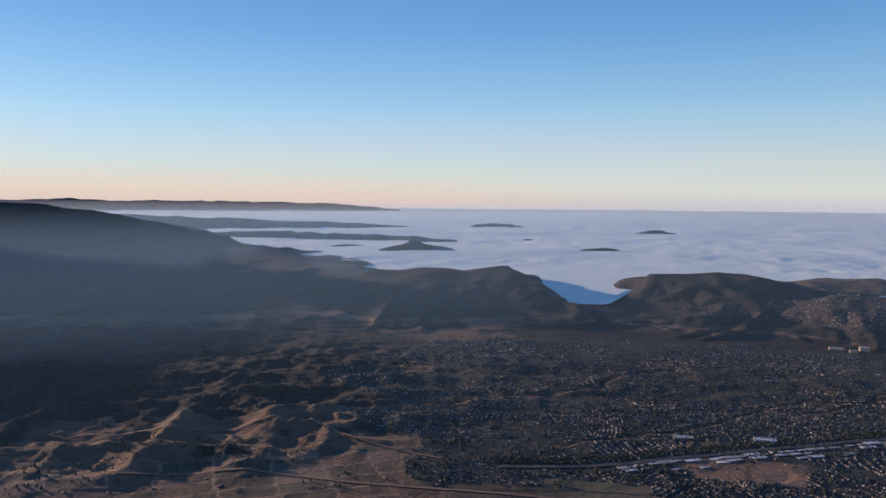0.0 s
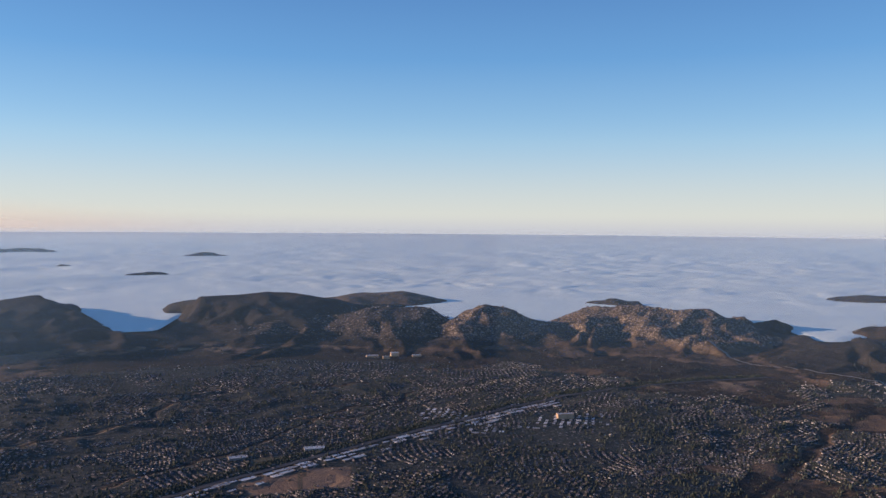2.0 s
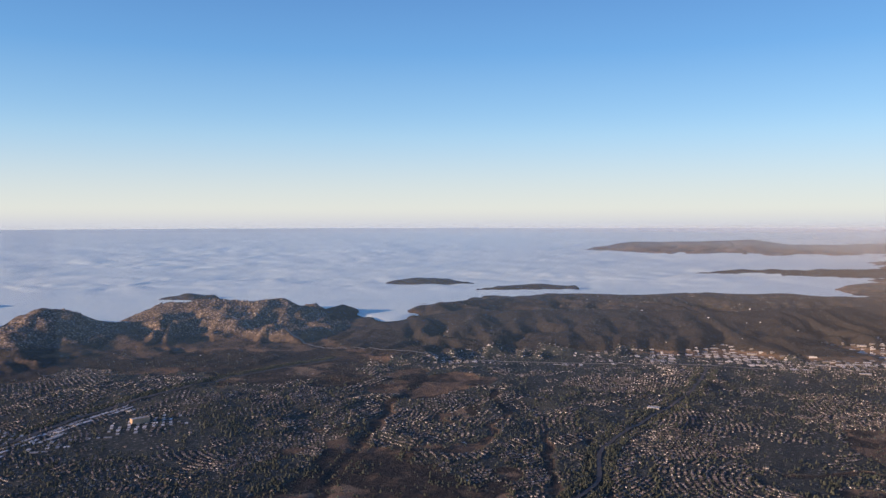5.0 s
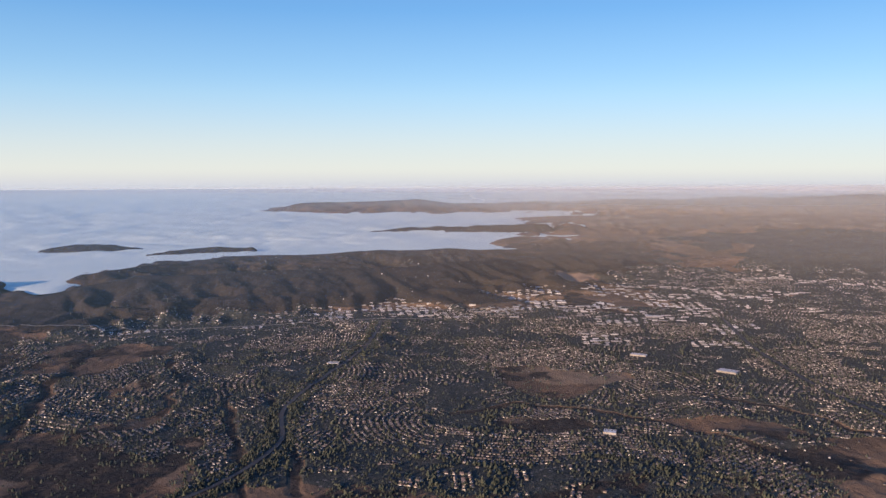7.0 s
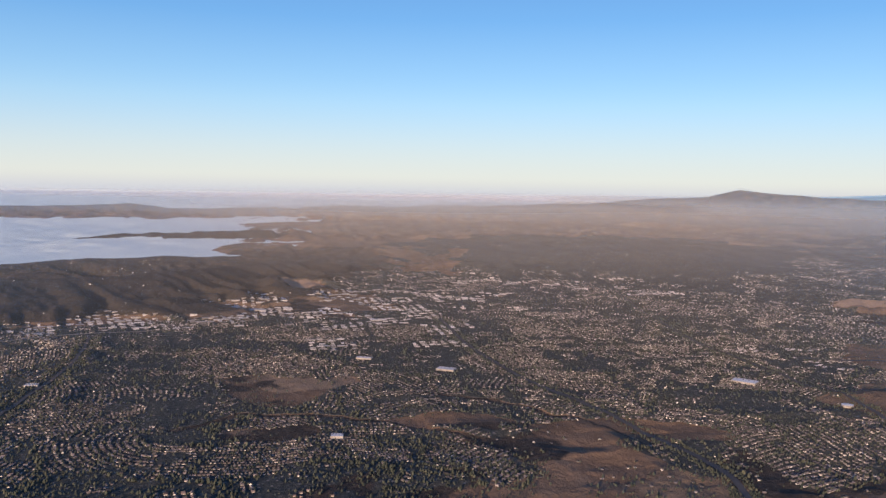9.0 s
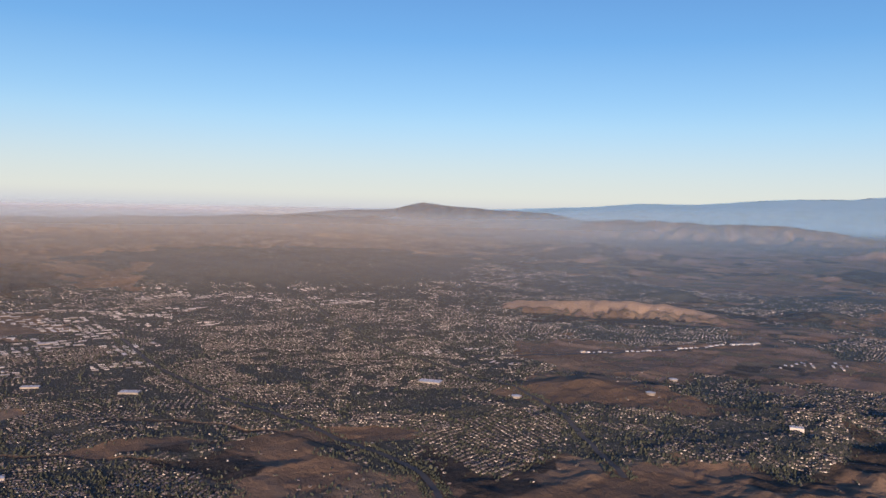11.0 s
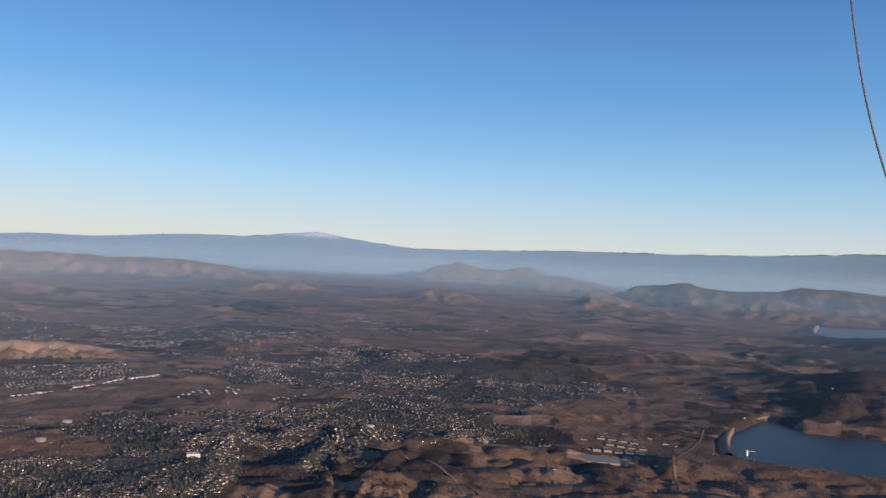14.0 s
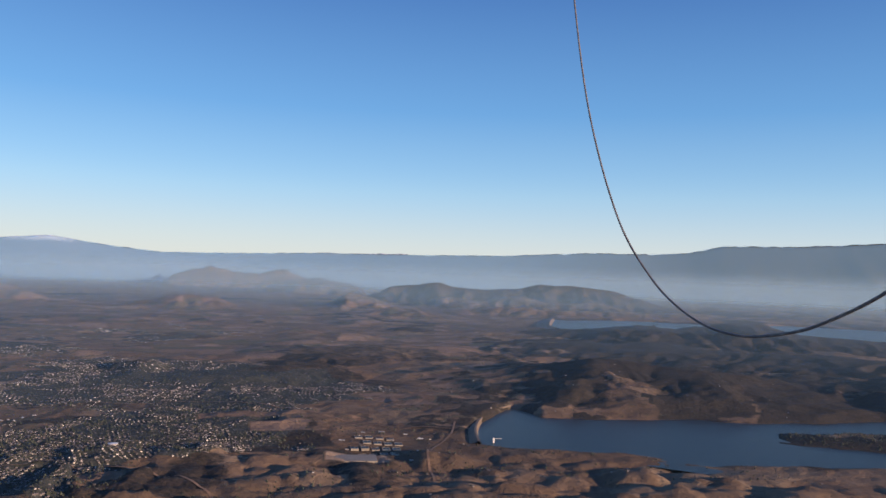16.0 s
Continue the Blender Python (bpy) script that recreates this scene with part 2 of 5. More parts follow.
# the long shaded mountain; its crest before bearing -29 is unseen, raised to cast shade
ridge([(-92, 1000, 70), (-75, 1150, 110), (-60, 1250, 165), (-46, 1350, 165), (-36, 1380, 118), (-29, 1350, 88), (-22, 1280, 72), (-19, 1190, 46), (-15.2, 1090, 33),
       (-11.4, 980, 27)], 300, 0.5, 0.1, 0.75)
ridge([(-13, 990, 28), (-7.4, 860, 28), (-5, 800, 26), (-1.8, 800, 30), (1.9, 790, 28), (5, 800, 34), (6.6, 790, 27)], 190, 0.5, 0.1, 0.75)
ridge([(-38, 1000, 60), (-27, 950, 42), (-17, 850, 22), (-10, 750, 12)], 280, 0.6, 0.0, 0.7)
# an added shoulder out of view, put there to keep the foot of the range in shade
ridge([(-33.8, 1700, 165), (-36, 1710, 205), (-40, 1750, 195), (-50, 1750, 190)], 200, 0.5, 0.0, 0.75)
# granite hills along the valley's edge
ridge([(11.5, 760, 13), (14.5, 790, 30), (19.3, 800, 31), (22.9, 780, 28), (25, 750, 18)], 150, 0.7, 0.12, 0.85)
ridge([(23.5, 900, 16), (25.3, 900, 22), (28.8, 900, 22), (31.2, 890, 15)], 150, 0.4, 0.2, 0.5)
ridge([(20.7, 730, 17), (23.6, 720, 16), (26.4, 715, 24), (30.3, 715, 23), (31.9, 710, 12)], 120, 0.8, 0.5, 0.7)
ridge([(32.2, 700, 14), (33.2, 700, 23), (34.6, 700, 31), (36.3, 700, 27), (38.2, 690, 16), (40.2, 680, 6)], 105, 0.6, 0.75, 0.6)
ridge([(40.4, 740, 14), (42.6, 740, 26), (46.2, 735, 27.5), (50.3, 725, 26), (52.3, 725, 16)], 110, 0.8, 1.0, 0.4)
ridge([(52.6, 750, 13), (54.4, 745, 18.5), (55.6, 735, 12), (57, 700, 3)], 90, 0.4, 0.2, 0.7)
ridge([(40, 655, 6), (46, 660, 4), (52, 640, 3)], 60, 0.5, 0.4, 0.5)
# the plateau and its scarp
ridge([(57.2, 660, 13), (60, 670, 17), (64, 680, 21), (69, 680, 21), (73, 690, 21), (78, 700, 20), (82, 720, 20), (86, 760, 20), (90, 820, 19), (95, 880, 17)], 115, 1.0, 0.0, 0.8)
ridge([(61, 750, 18), (66, 810, 19), (71, 850, 20), (76, 830, 20.5), (81, 860, 23), (86, 880, 21), (90, 900, 20), (97, 930, 16)], 130, 1.0, 0.0, 0.62)
ridge([(6.5, 750, 13), (10, 680, 9), (13, 750, 13)], 90, 0.4, 0.1, 0.7)
ridge([(38.5, 690, 13), (40.2, 700, 11.5), (41.5, 715, 15)], 90, 0.4, 0.5, 0.5)
ridge([(55.5, 735, 13), (57.3, 690, 12), (59, 675, 15)], 90, 0.4, 0.1, 0.6)
# hills that stand out of the fog
ridge([(41.8, 905, 13), (44, 900, 19), (45.5, 900, 15)], 50, 0.4, 0.2, 0.6)
ridge([(57.6, 1050, 16), (59.5, 1050, 21), (62, 1050, 19), (63.8, 1040, 14)], 55, 0.4, 0.0, 0.8)
ridge([(64, 960, 15), (68, 980, 19), (71, 980, 17)], 50, 0.5, 0.0, 0.8)
ridge([(-4.5, 1300, 16), (-2.2, 1330, 28), (0, 1320, 22), (1.2, 1310, 14)], 80, 0.4, 0.0, 0.8)
ridge([(-9.5, 1060, 12), (-6, 1050, 18.5), (-4, 1040, 14)], 60, 0.4, 0.0, 0.8)
ridge([(-8.5, 1400, 16), (-7, 1400, 19.5), (-5.5, 1400, 16)], 40, 0.4, 0.0, 0.8)
ridge([(-17, 1750, 24), (-13, 1700, 30), (-7, 1650, 27), (-2, 1600, 24), (1, 1560, 17)], 90, 0.5, 0.0, 0.8)
ridge([(-24, 2200, 58), (-18, 2200, 48), (-12, 2200, 38), (-6, 2200, 30), (-2, 2180, 22)], 190, 0.5, 0.0, 0.8)
ridge([(9.8, 1340, 16), (11.3, 1350, 20.5), (13.4, 1340, 15)], 45, 0.4, 0.0, 0.8)
ridge([(2.0, 2250, 24), (3.5, 2280, 32), (5.6, 2250, 24)], 80, 0.4, 0.0, 0.8)
ridge([(13.6, 1980, 21), (15.2, 1990, 27), (16.4, 1980, 21)], 55, 0.4, 0.0, 0.8)
ridge([(5.3, 1620, 16), (6.3, 1620, 22), (7, 1620, 16)], 35, 0.4, 0.0, 0.8)
ridge([(79, 1280, 15), (83, 1300, 21), (88, 1290, 24), (92, 1300, 26)], 75, 0.5, 0.0, 0.7)
# the cape and the uplands behind
ridge([(72.2, 2050, 20), (74, 2080, 33), (77, 2100, 39), (80, 2100, 42), (82.7, 2100, 44), (85.1, 2100, 33), (88, 2120, 33), (93, 2150, 39), (101, 2200, 45),
       (109.7, 2300, 53), (115, 2500, 58), (121, 2700, 54)], 360, 0.6, 0.0, 0.3)
ridge([(92, 1600, 24), (100, 1600, 27), (108, 1700, 28), (116, 1800, 24)], 420, 0.7, 0.0, 0.2)
ridge([(90, 1150, 15), (97, 1180, 18), (103, 1200, 15), (108, 1250, 10)], 190, 0.7, 0.0, 0.3)
# the peak to the north-west
ridge([(108, 3300, 24), (112, 3350, 36), (115, 3400, 43), (118.4, 3400, 62), (122.5, 3400, 83), (124.4, 3400, 116), (126.1, 3400, 95), (129.8, 3400, 89),
       (133.4, 3400, 80), (134.6, 3400, 50), (136, 3400, 8)], 560, 0.8, 0.0, 0.15)
# hills in the northern valley
ridge([(128.5, 1600, 4), (131, 1620, 18), (134, 1650, 30), (136.6, 1650, 31), (139, 1620, 25), (142.4, 1560, 17), (145, 1500, 6)], 150, 1.3, 0.1, 0.9)
ridge([(130.5, 1420, 4), (133, 1430, 15), (135.5, 1440, 12), (138, 1430, 18), (141, 1430, 12), (144, 1420, 6)], 90, 1.2, 0.1, 0.85)
ridge([(132, 1520, 10), (134.5, 1530, 24), (136.5, 1520, 18), (138.6, 1530, 22), (141, 1500, 12)], 90, 1.2, 0.1, 0.85)
ridge([(131, 1300, 4), (135, 1330, 11), (140, 1320, 10), (144, 1300, 5)], 120, 1.1, 0.3, 0.75)
ridge([(130.2, 772, 4), (131.5, 775, 10), (134, 775, 11), (137, 775, 13.5), (139.5, 772, 14.5), (142, 770, 13), (144.5, 765, 9), (146.5, 760, 3)], 30, 1.0, 0.0, 0.0)
ridge([(133, 440, 2), (137, 440, 6), (140.5, 432, 5), (142.5, 425, 2)], 50, 0.3, 0.0, 0.1)
ridge([(136, 2700, 60), (138.7, 2700, 67), (143, 2700, 66), (150, 2700, 64), (154, 2650, 40), (157, 2600, 20)], 260, 1.3, 0.1, 0.3)
ridge([(152.5, 2050, 14), (154, 2050, 26), (154.9, 2050, 37), (156, 2050, 28), (157, 2050, 30), (159, 2050, 8)], 90, 1.0, 0.3, 0.4)
ridge([(158, 1500, 5), (161, 1500, 10), (164, 1450, 4)], 90, 0.6, 0.2, 0.5)
ridge([(163, 1900, 14), (166.4, 1900, 36), (168.7, 1900, 31), (170.5, 1900, 8)], 120, 0.6, 0.3, 0.4)
ridge([(171, 1750, 10), (174.1, 1750, 17), (176, 1750, 6)], 90, 0.6, 0.3, 0.4)
ridge([(165.8, 3600, 66), (168.2, 3600, 106), (170, 3600, 82), (171.4, 3600, 80), (173.2, 3600, 107), (175, 3600, 66)], 110, 0.6, 0.0, 0.5)
ridge([(172.5, 3000, 50), (174.4, 3000, 68), (175.6, 3000, 77), (177, 3000, 64), (178.4, 3000, 50)], 120, 0.7, 0.0, 0.5)
ridge([(176.5, 2050, 20), (178, 2050, 50), (179.5, 2050, 36), (181, 2050, 18)], 150, 0.6, 0.1, 0.3)
ridge([(180.8, 2500, 60), (183.6, 2500, 75), (187.7, 2500, 56), (191.7, 2500, 82), (194.9, 2500, 76), (197.2, 2500, 62), (200, 2500, 30)], 200, 1.3, 0.1, 0.6)
ridge([(182.5, 2250, 22), (185, 2250, 42), (187, 2230, 30), (190, 2250, 46), (193, 2250, 30), (195.5, 2260, 38), (198, 2270, 18)], 110, 1.3, 0.1, 0.5)
ridge([(186, 1980, 16), (189.5, 1980, 27), (193, 2000, 22), (197, 2040, 24), (203, 2080, 20)], 90, 0.9, 0.1, 0.35)
ridge([(178.9, 1750, 12), (180.9, 1750, 26), (182.9, 1750, 20), (184.9, 1750, 4)], 100, 0.6, 0.3, 0.5)
# hills round the lakes
ridge([(195.4, 768, 25), (197.2, 690, 18), (199.2, 628, 5)], 62, 0.9, 0.0, 0.45)
ridge([(203, 760, 19), (204.3, 700, 10), (205.8, 655, 3)], 55, 0.5, 0.0, 0.5)
ridge([(191.5, 770, 16), (192.3, 700, 9), (193.4, 630, 2)], 55, 0.5, 0.0, 0.8)
ridge([(193, 1420, 8), (198.5, 1400, 27), (201, 1400, 22), (204.4, 1420, 36), (206.8, 1440, 35), (209, 1450, 21), (213.4, 1480, 16), (224, 1500, 20)], 200, 1.3, 0.1, 0.9)
ridge([(186, 1150, 4), (192, 1150, 10), (199, 1120, 14), (206, 1100, 14), (214, 1050, 20), (224, 1000, 26)], 180, 1.3, 0.1, 0.9)
ridge([(183.5, 760, 3), (187.5, 770, 9), (191.5, 775, 17), (195.4, 770, 26), (199.3, 775, 21.5), (203, 765, 21), (205.6, 740, 12), (208.4, 700, 3)], 165, 0.8, 0.0, 0.95)
ridge([(209, 850, 8), (216, 850, 22), (226, 820, 30)], 150, 0.6, 0.1, 0.6)
ridge([(163, 745, 2), (168, 750, 5), (173, 760, 9), (177, 790, 8)], 70, 0.6, 0.2, 0.6)
ridge([(174, 960, 6), (180, 980, 12), (186, 1000, 10)], 110, 0.7, 0.1, 0.5)

# knolls scattered over the northern valley
knoll_seed = random.Random(5)
for _ in range(90):
    kb, kd = knoll_seed.uniform(126, 216), 760 * (2500 / 760) ** knoll_seed.random()
    kh, kw = knoll_seed.uniform(3, 9) * (0.6 + kd / 1500), knoll_seed.uniform(26, 60) * (0.6 + kd / 1500)
    if kb > 190 and 1400 < kd < 2250 or kb < 150 and kd < 900:
        continue
    turn = knoll_seed.uniform(-1, 1) * 50 / kd * 57
    ridge([(kb - turn, kd - 20, 0.5 * kh), (kb, kd, kh), (kb + 0.8 * turn, kd + knoll_seed.uniform(-30, 30), 0.6 * kh)], kw, 0.9, 0.15 * knoll_seed.random(), knoll_seed.choice((0.2, 0.6, 0.8)))

LAKE_NEAR = ((186, 489), (189.7, 478), (193.7, 479), (197.6, 484), (203.5, 474), (208.4, 493), (213.6, 522), (222, 540))
LAKE_FAR = ((186, 500), (189.8, 622), (192, 590), (195.6, 594), (201.3, 622), (206.3, 640), (210, 660), (213.5, 706), (222, 720))
FAR_NEAR = ((191, 1480), (192.8, 1510), (200, 1560), (210, 1600), (222, 1640))
FAR_FAR = ((191, 1490), (192.6, 1820), (197.3, 1950), (203, 1950), (208, 2100), (222, 2150))
LAKE_Z, FAR_Z = -1.5, 6.0


def table(b, rows):
    return np.interp(b, [r[0] for r in rows], [r[1] for r in rows])


def bearing_of(x, y):
    """Bearings from -90 to 270."""
    return (np.degrees(np.arctan2(x, y)) + 90) % 360 - 90


def in_lake(x, y):
    """How far inside the near lake and the far lake a point lies (positive inside)."""
    b, d = bearing_of(x, y), np.hypot(x, y)
    w = 14 * (fbm(x / 26, y / 26, 3, 51) - 0.5)
    near = np.minimum(d - table(b, LAKE_NEAR), table(b, LAKE_FAR) - d) + w
    near = np.minimum(near, (b - 187.2) * 8)
    spit = 1 - np.hypot((b - 214.5) / 7.0, (d - 588 - (b - 208) * 3) / 34.0)
    near = np.minimum(near, -spit * 30 + w)
    far = np.minimum(d - table(b, FAR_NEAR), table(b, FAR_FAR) - d) + 2 * w
    far = np.minimum(far, (b - 192.2) * 25)
    return np.where((b > 186) & (b < 222), near, -99.0), np.where((b > 191) & (b < 222), far, -99.0)


CANYONS = []


def canyon(points, width, depth):
    """A green wash sunk into the valley floor, along (bearing, distance) points."""
    CANYONS.append(([polar(b, d) for b, d in points], width, depth))


canyon(((61, 490), (58, 425), (55.5, 350), (53, 290), (50, 240)), 5.1, 0.45)
canyon(((72.2, 362), (71.8, 325), (73.4, 285), (74.2, 250)), 3.1, 0.29)
canyon(((69.2, 370), (68.8, 320), (69.8, 275), (70.5, 240)), 2.7, 0.27)
canyon(((65.5, 450), (66, 400), (64.5, 345)), 3.1, 0.25)
canyon(((-5.5, 372), (0, 384), (6, 396), (11.3, 425), (14, 478), (19.5, 500), (26, 490)), 3.1, 0.2)
canyon(((20.5, 410), (25, 402), (28.5, 440), (29.2, 470)), 2.3, 0.17)
canyon(((8.5, 320), (16, 350), (21, 385), (25, 430), (30, 450)), 2.3, 0.17)
canyon(((85, 330), (90, 350), (95, 345), (101, 330), (107, 310)), 3.1, 0.23)
canyon(((103, 380), (108, 372), (114, 350), (119, 320)), 3.1, 0.27)


def wash(x, y):
    """How deep and how far inside a wash a point lies."""
    low, full = np.zeros_like(x), np.zeros_like(x)
    pick = np.nonzero(np.hypot(x, y) < 540)[0]
    x, y = x[pick], y[pick]
    deep, inside = np.zeros_like(x), np.zeros_like(x)
    wx, wy = x + 9 * (fbm(x / 18, y / 18, 2, 76) - 0.5), y + 9 * (fbm(x / 18, y / 18, 2, 77) - 0.5)
    for pts, width, depth in CANYONS:
        for (ax, ay), (bx, by) in zip(pts, pts[1:]):
            ux, uy = bx - ax, by - ay
            t = np.clip(((wx - ax) * ux + (wy - ay) * uy) / (ux * ux + uy * uy), 0, 1)
            k = 1 - smooth(np.hypot(wx - ax - t * ux, wy - ay - t * uy) / width, 0.25, 1.0)
            deep, inside = np.maximum(deep, depth * k), np.maximum(inside, k)
    low[pick], full[pick] = deep, inside
    return low, full


def land(x, y):
    """Height, rockiness and scrub at points of the plan."""
    x, y = np.asarray(x, float), np.asarray(y, float)
    d, b = np.hypot(x, y), bearing_of(x, y)
    north = smooth(b, 95, 150) * (1 - smooth(b, 250, 268))
    rag = b + 9 * (fbm(x / 120, y / 120, 4, 43) - 0.5)
    z = 7 * (fbm(x / 150, y / 150, 4, 3) - 0.5) * smooth(d, 180, 500) * (0.35 + 0.65 * north) * (1 - 0.6 * smooth(d, 600, 900)) + 3 * (ridged(x / 58, y / 58, 4, 5) - 0.5) * smooth(d, 220, 320) * (0.5 + 0.5 * north) * (1 - 0.75 * smooth(d, 550, 900))
    wide = np.where(d > 700, 62.0, np.where(b > 160, 24.0, 32.0))
    knolls = ridged(x / wide, y / wide, 5, 11)
    knolls = np.where((b > 165) & (d < 480), 1.02 - ridged(x / 34, y / 34, 3, 12), knolls)
    rough = smooth(b, 142, 160) * (1 - smooth(d, 440, 475)) + (1 - smooth(b, -9, 1)) * smooth(d, 285, 330) * (1 - smooth(d, 480, 640))
    rough = rough + 0.15 * smooth(b, 150, 165) * smooth(d, 700, 1000) * (1 - smooth(d, 1500, 2000))
    rough = rough + 0.7 * smooth(b, 86, 93) * (1 - smooth(b, 118, 132)) * smooth(d, 850, 1100) * (1 - smooth(d, 2400, 3000))
    rough = rough + 0.35 * smooth(fbm(x / 260, y / 260, 3, 16), 0.5, 0.64) * smooth(b, 98, 125) * smooth(d, 700, 900) * (1 - smooth(d, 2600, 3400))
    rough = rough + 0.35 * smooth(fbm(x / 110, y / 110, 2, 15), 0.5, 0.62) * smooth(d, 230, 300) * (1 - smooth(d, 900, 1100))
    z = z + np.clip(rough, 0, 1) * np.where(b < 60, 10.0, np.where(d > 700, 15.0, 9.0)) * (knolls - 0.45)
    z = z + 14 * smooth(d, 900, 3000) * north + smooth(rag, 85.5, 90) * (1 - smooth(b, 110, 140)) * (21 * smooth(d, 850, 1020))
    sunk, belt = wash(x, y)
    z = z - sunk
    sea = 1 - smooth(rag, 84, 88)
    z = z - 14 * np.clip(sea, 0, 1) * smooth(d, 690, 900)
    patch = fbm(x / 48, y / 48, 4, 45)
    rock, shrub = np.zeros_like(z), 0.62 * smooth(patch, 0.47, 0.58) * (1 - 0.55 * smooth(d, 650, 900) * smooth(b, 95, 115) * (1 - smooth(b, 184, 194))) * (1 - 0.4 * smooth(b, 86, 95) * (1 - smooth(b, 185, 200)) * smooth(d, 800, 1000))
    shrub = shrub * (1 - 0.35 * smooth(b, 178, 184) * (1 - smooth(d, 470, 500)))
    shrub = np.maximum(shrub, 0.8 * (1 - smooth(np.hypot((b - 138) / 13.0, (d - 790) / 130.0), 0.7, 1.1)))
    shrub = np.maximum(shrub, 0.6 * smooth(fbm(x / 130, y / 130, 4, 48), 0.5, 0.56) * smooth(d, 700, 900) * (1 - 0.75 * smooth(b, 84, 90) * (1 - smooth(b, 116, 128))) * (1 - 0.5 * smooth(b, 122, 134) * (1 - smooth(b, 186, 196))))
    shrub = np.maximum(shrub, 0.75 * smooth(b, 0, 8) * (1 - smooth(b, 58, 66)) * smooth(d, 520, 560))
    shrub = np.maximum(shrub, 0.78 * (1 - smooth(b, -9, 2)) * smooth(d + 260 * (patch - 0.5), 330, 400))
    shrub = np.maximum(shrub, 0.62 * belt)
    top = np.full_like(z, -50.0)
    for pts, width, spurs, rk, sh in RIDGES:
        xs, ys = [p[0] for p in pts], [p[1] for p in pts]
        pick = np.nonzero((x > min(xs) - 1.3 * width) & (x < max(xs) + 1.3 * width) & (y > min(ys) - 1.3 * width) & (y < max(ys) + 1.3 * width))[0] \
            if x.ndim else None
        if pick is None or not len(pick):
            continue
        px, py = x[pick], y[pick]
        best, ribs, flank = np.full(len(pick), -50.0), np.full(len(pick), 0.6), np.zeros(len(pick))
        away = math.hypot(xs[0], ys[0])
        s = min(width / 2.6, 75.0) if away < 1200 else min(width / 2.6, max(32.0, 0.03 * away))
        tight = width / 5 if away < 1200 else min(width / 5, 0.012 * away)
        carve = ridged(px / s, py / s, 4, 21)
        bend = 1.1 * fbm(px / s, py / s, 2, 26)
        run = 0.0
        for (ax, ay, az), (bx, by, bz) in zip(pts, pts[1:]):
            ux, uy = bx - ax, by - ay
            size = math.hypot(ux, uy)
            free = ((px - ax) * ux + (py - ay) * uy) / (size * size)
            t = np.clip(free, 0, 1)
            # the chain falls off quicker at its ends than along its flanks
            dist = np.hypot(((px - ax) * uy - (py - ay) * ux) / size, 2.2 * (free - t) * size) / width
            # spurs and gullies run straight down from the crest
            rib = carve.copy()
            close = dist < 1.5
            rib[close] = 0.4 * carve[close] + 0.6 * ridged((run + t[close] * size) / (0.62 * s) + bend[close], 0.55 * dist[close] + 0.3 * bend[close], 3, 25)
            run += size
            crest = (az + (bz - az) * t) * (0.9 + 0.2 * fbm(px / (0.3 * width), py / (0.3 * width), 2, 24))
            shape = np.clip(1 - dist * np.maximum(1 + spurs * 1.6 * (0.62 - rib), 0.78), 0, 1)
            shape = shape ** 1.15
            ribs, flank = np.where(crest * shape > best, rib, ribs), np.where(crest * shape > best, shape, flank)
            best = np.maximum(best, crest * shape)
        k = np.clip(best / max(p[2] for p in pts), 0, 1)
        best = best + (ribs - 0.6) * spurs * 0.55 * max(p[2] for p in pts) * np.minimum(k, flank) * (1 - flank) * 4
        tall = max(p[2] for p in pts)
        best = best + (ridged(px / tight, py / tight, 3, 23) - 0.58) * (0.17 if away < 1200 else 0.24) * min(tall, 40) * smooth(k, 0.03, 0.35) * (1 - 0.9 * smooth(flank, 0.5, 0.95))
        higher = best > top[pick]
        top[pick] = np.maximum(top[pick], best)
        rock[pick] = np.where(higher, rk * smooth(k, 0.05, 0.35), rock[pick])
        shrub[pick] = np.where(higher, np.maximum(sh * smooth(k, 0.02, 0.15), shrub[pick] * (1 - smooth(k, 0.02, 0.15))), shrub[pick])
    lift = np.clip(top, 0, None)
    z = np.where(top > 0, np.maximum(z * (1 - smooth(lift, 0, 14)), -15) + lift, z)
    z = z + rock * (5.0 * (ridged(x / 17, y / 17, 4, 27) - 0.55) + 1.6 * (vnoise(x / 3.2, y / 3.2, 29) - 0.5)) * smooth(lift, 1, 8)
    z = z + 1.3 * (ridged(x / 9, y / 9, 3, 33) - 0.55) * (1 - smooth(d, 600, 800)) * smooth(d, 200, 240) * np.where((b > 5) & (b < 128), 0.35, 1.0) * np.where((b < 5) & (d < 325), 0.15, 1.0) * np.where((b > 165) & (d < 480), 0.4, 1.0)
    # bays that the fog fills
    for b0, d0, half in ((9.5, 722, 3.8), (56.9, 690, 1.6)):
        bay = smooth(d, d0 - 45, d0 + 25) * (1 - smooth(d, 900, 1000)) * (1 - smooth(np.abs(b - b0 + 6 * (patch - 0.5)), 0.2 * half, 1.25 * half))
        z = z - (z - 2) * bay * (z > 2)
    near, far = in_lake(x, y)
    shrub = np.maximum(shrub, 0.8 * smooth(near, -110, -80) * (d > 520) * (patch > 0.36) * smooth(np.abs(b - 198.2), 0.8, 2.4) * smooth(np.abs(b - 205.2), 0.5, 1.6))
    z = np.where(near > -60, np.minimum(z, LAKE_Z + np.clip(-near, 0, 22) * 0.25 + np.maximum(-near - 22, 0) * 0.42 - np.maximum(near, 0) * 0.4), z)
    z = np.where(far > -30, np.minimum(z, FAR_Z + np.maximum(-far, 0) * 0.6 - np.maximum(far, 0) * 0.3), z)
    return z, rock, shrub


PLOTS = []


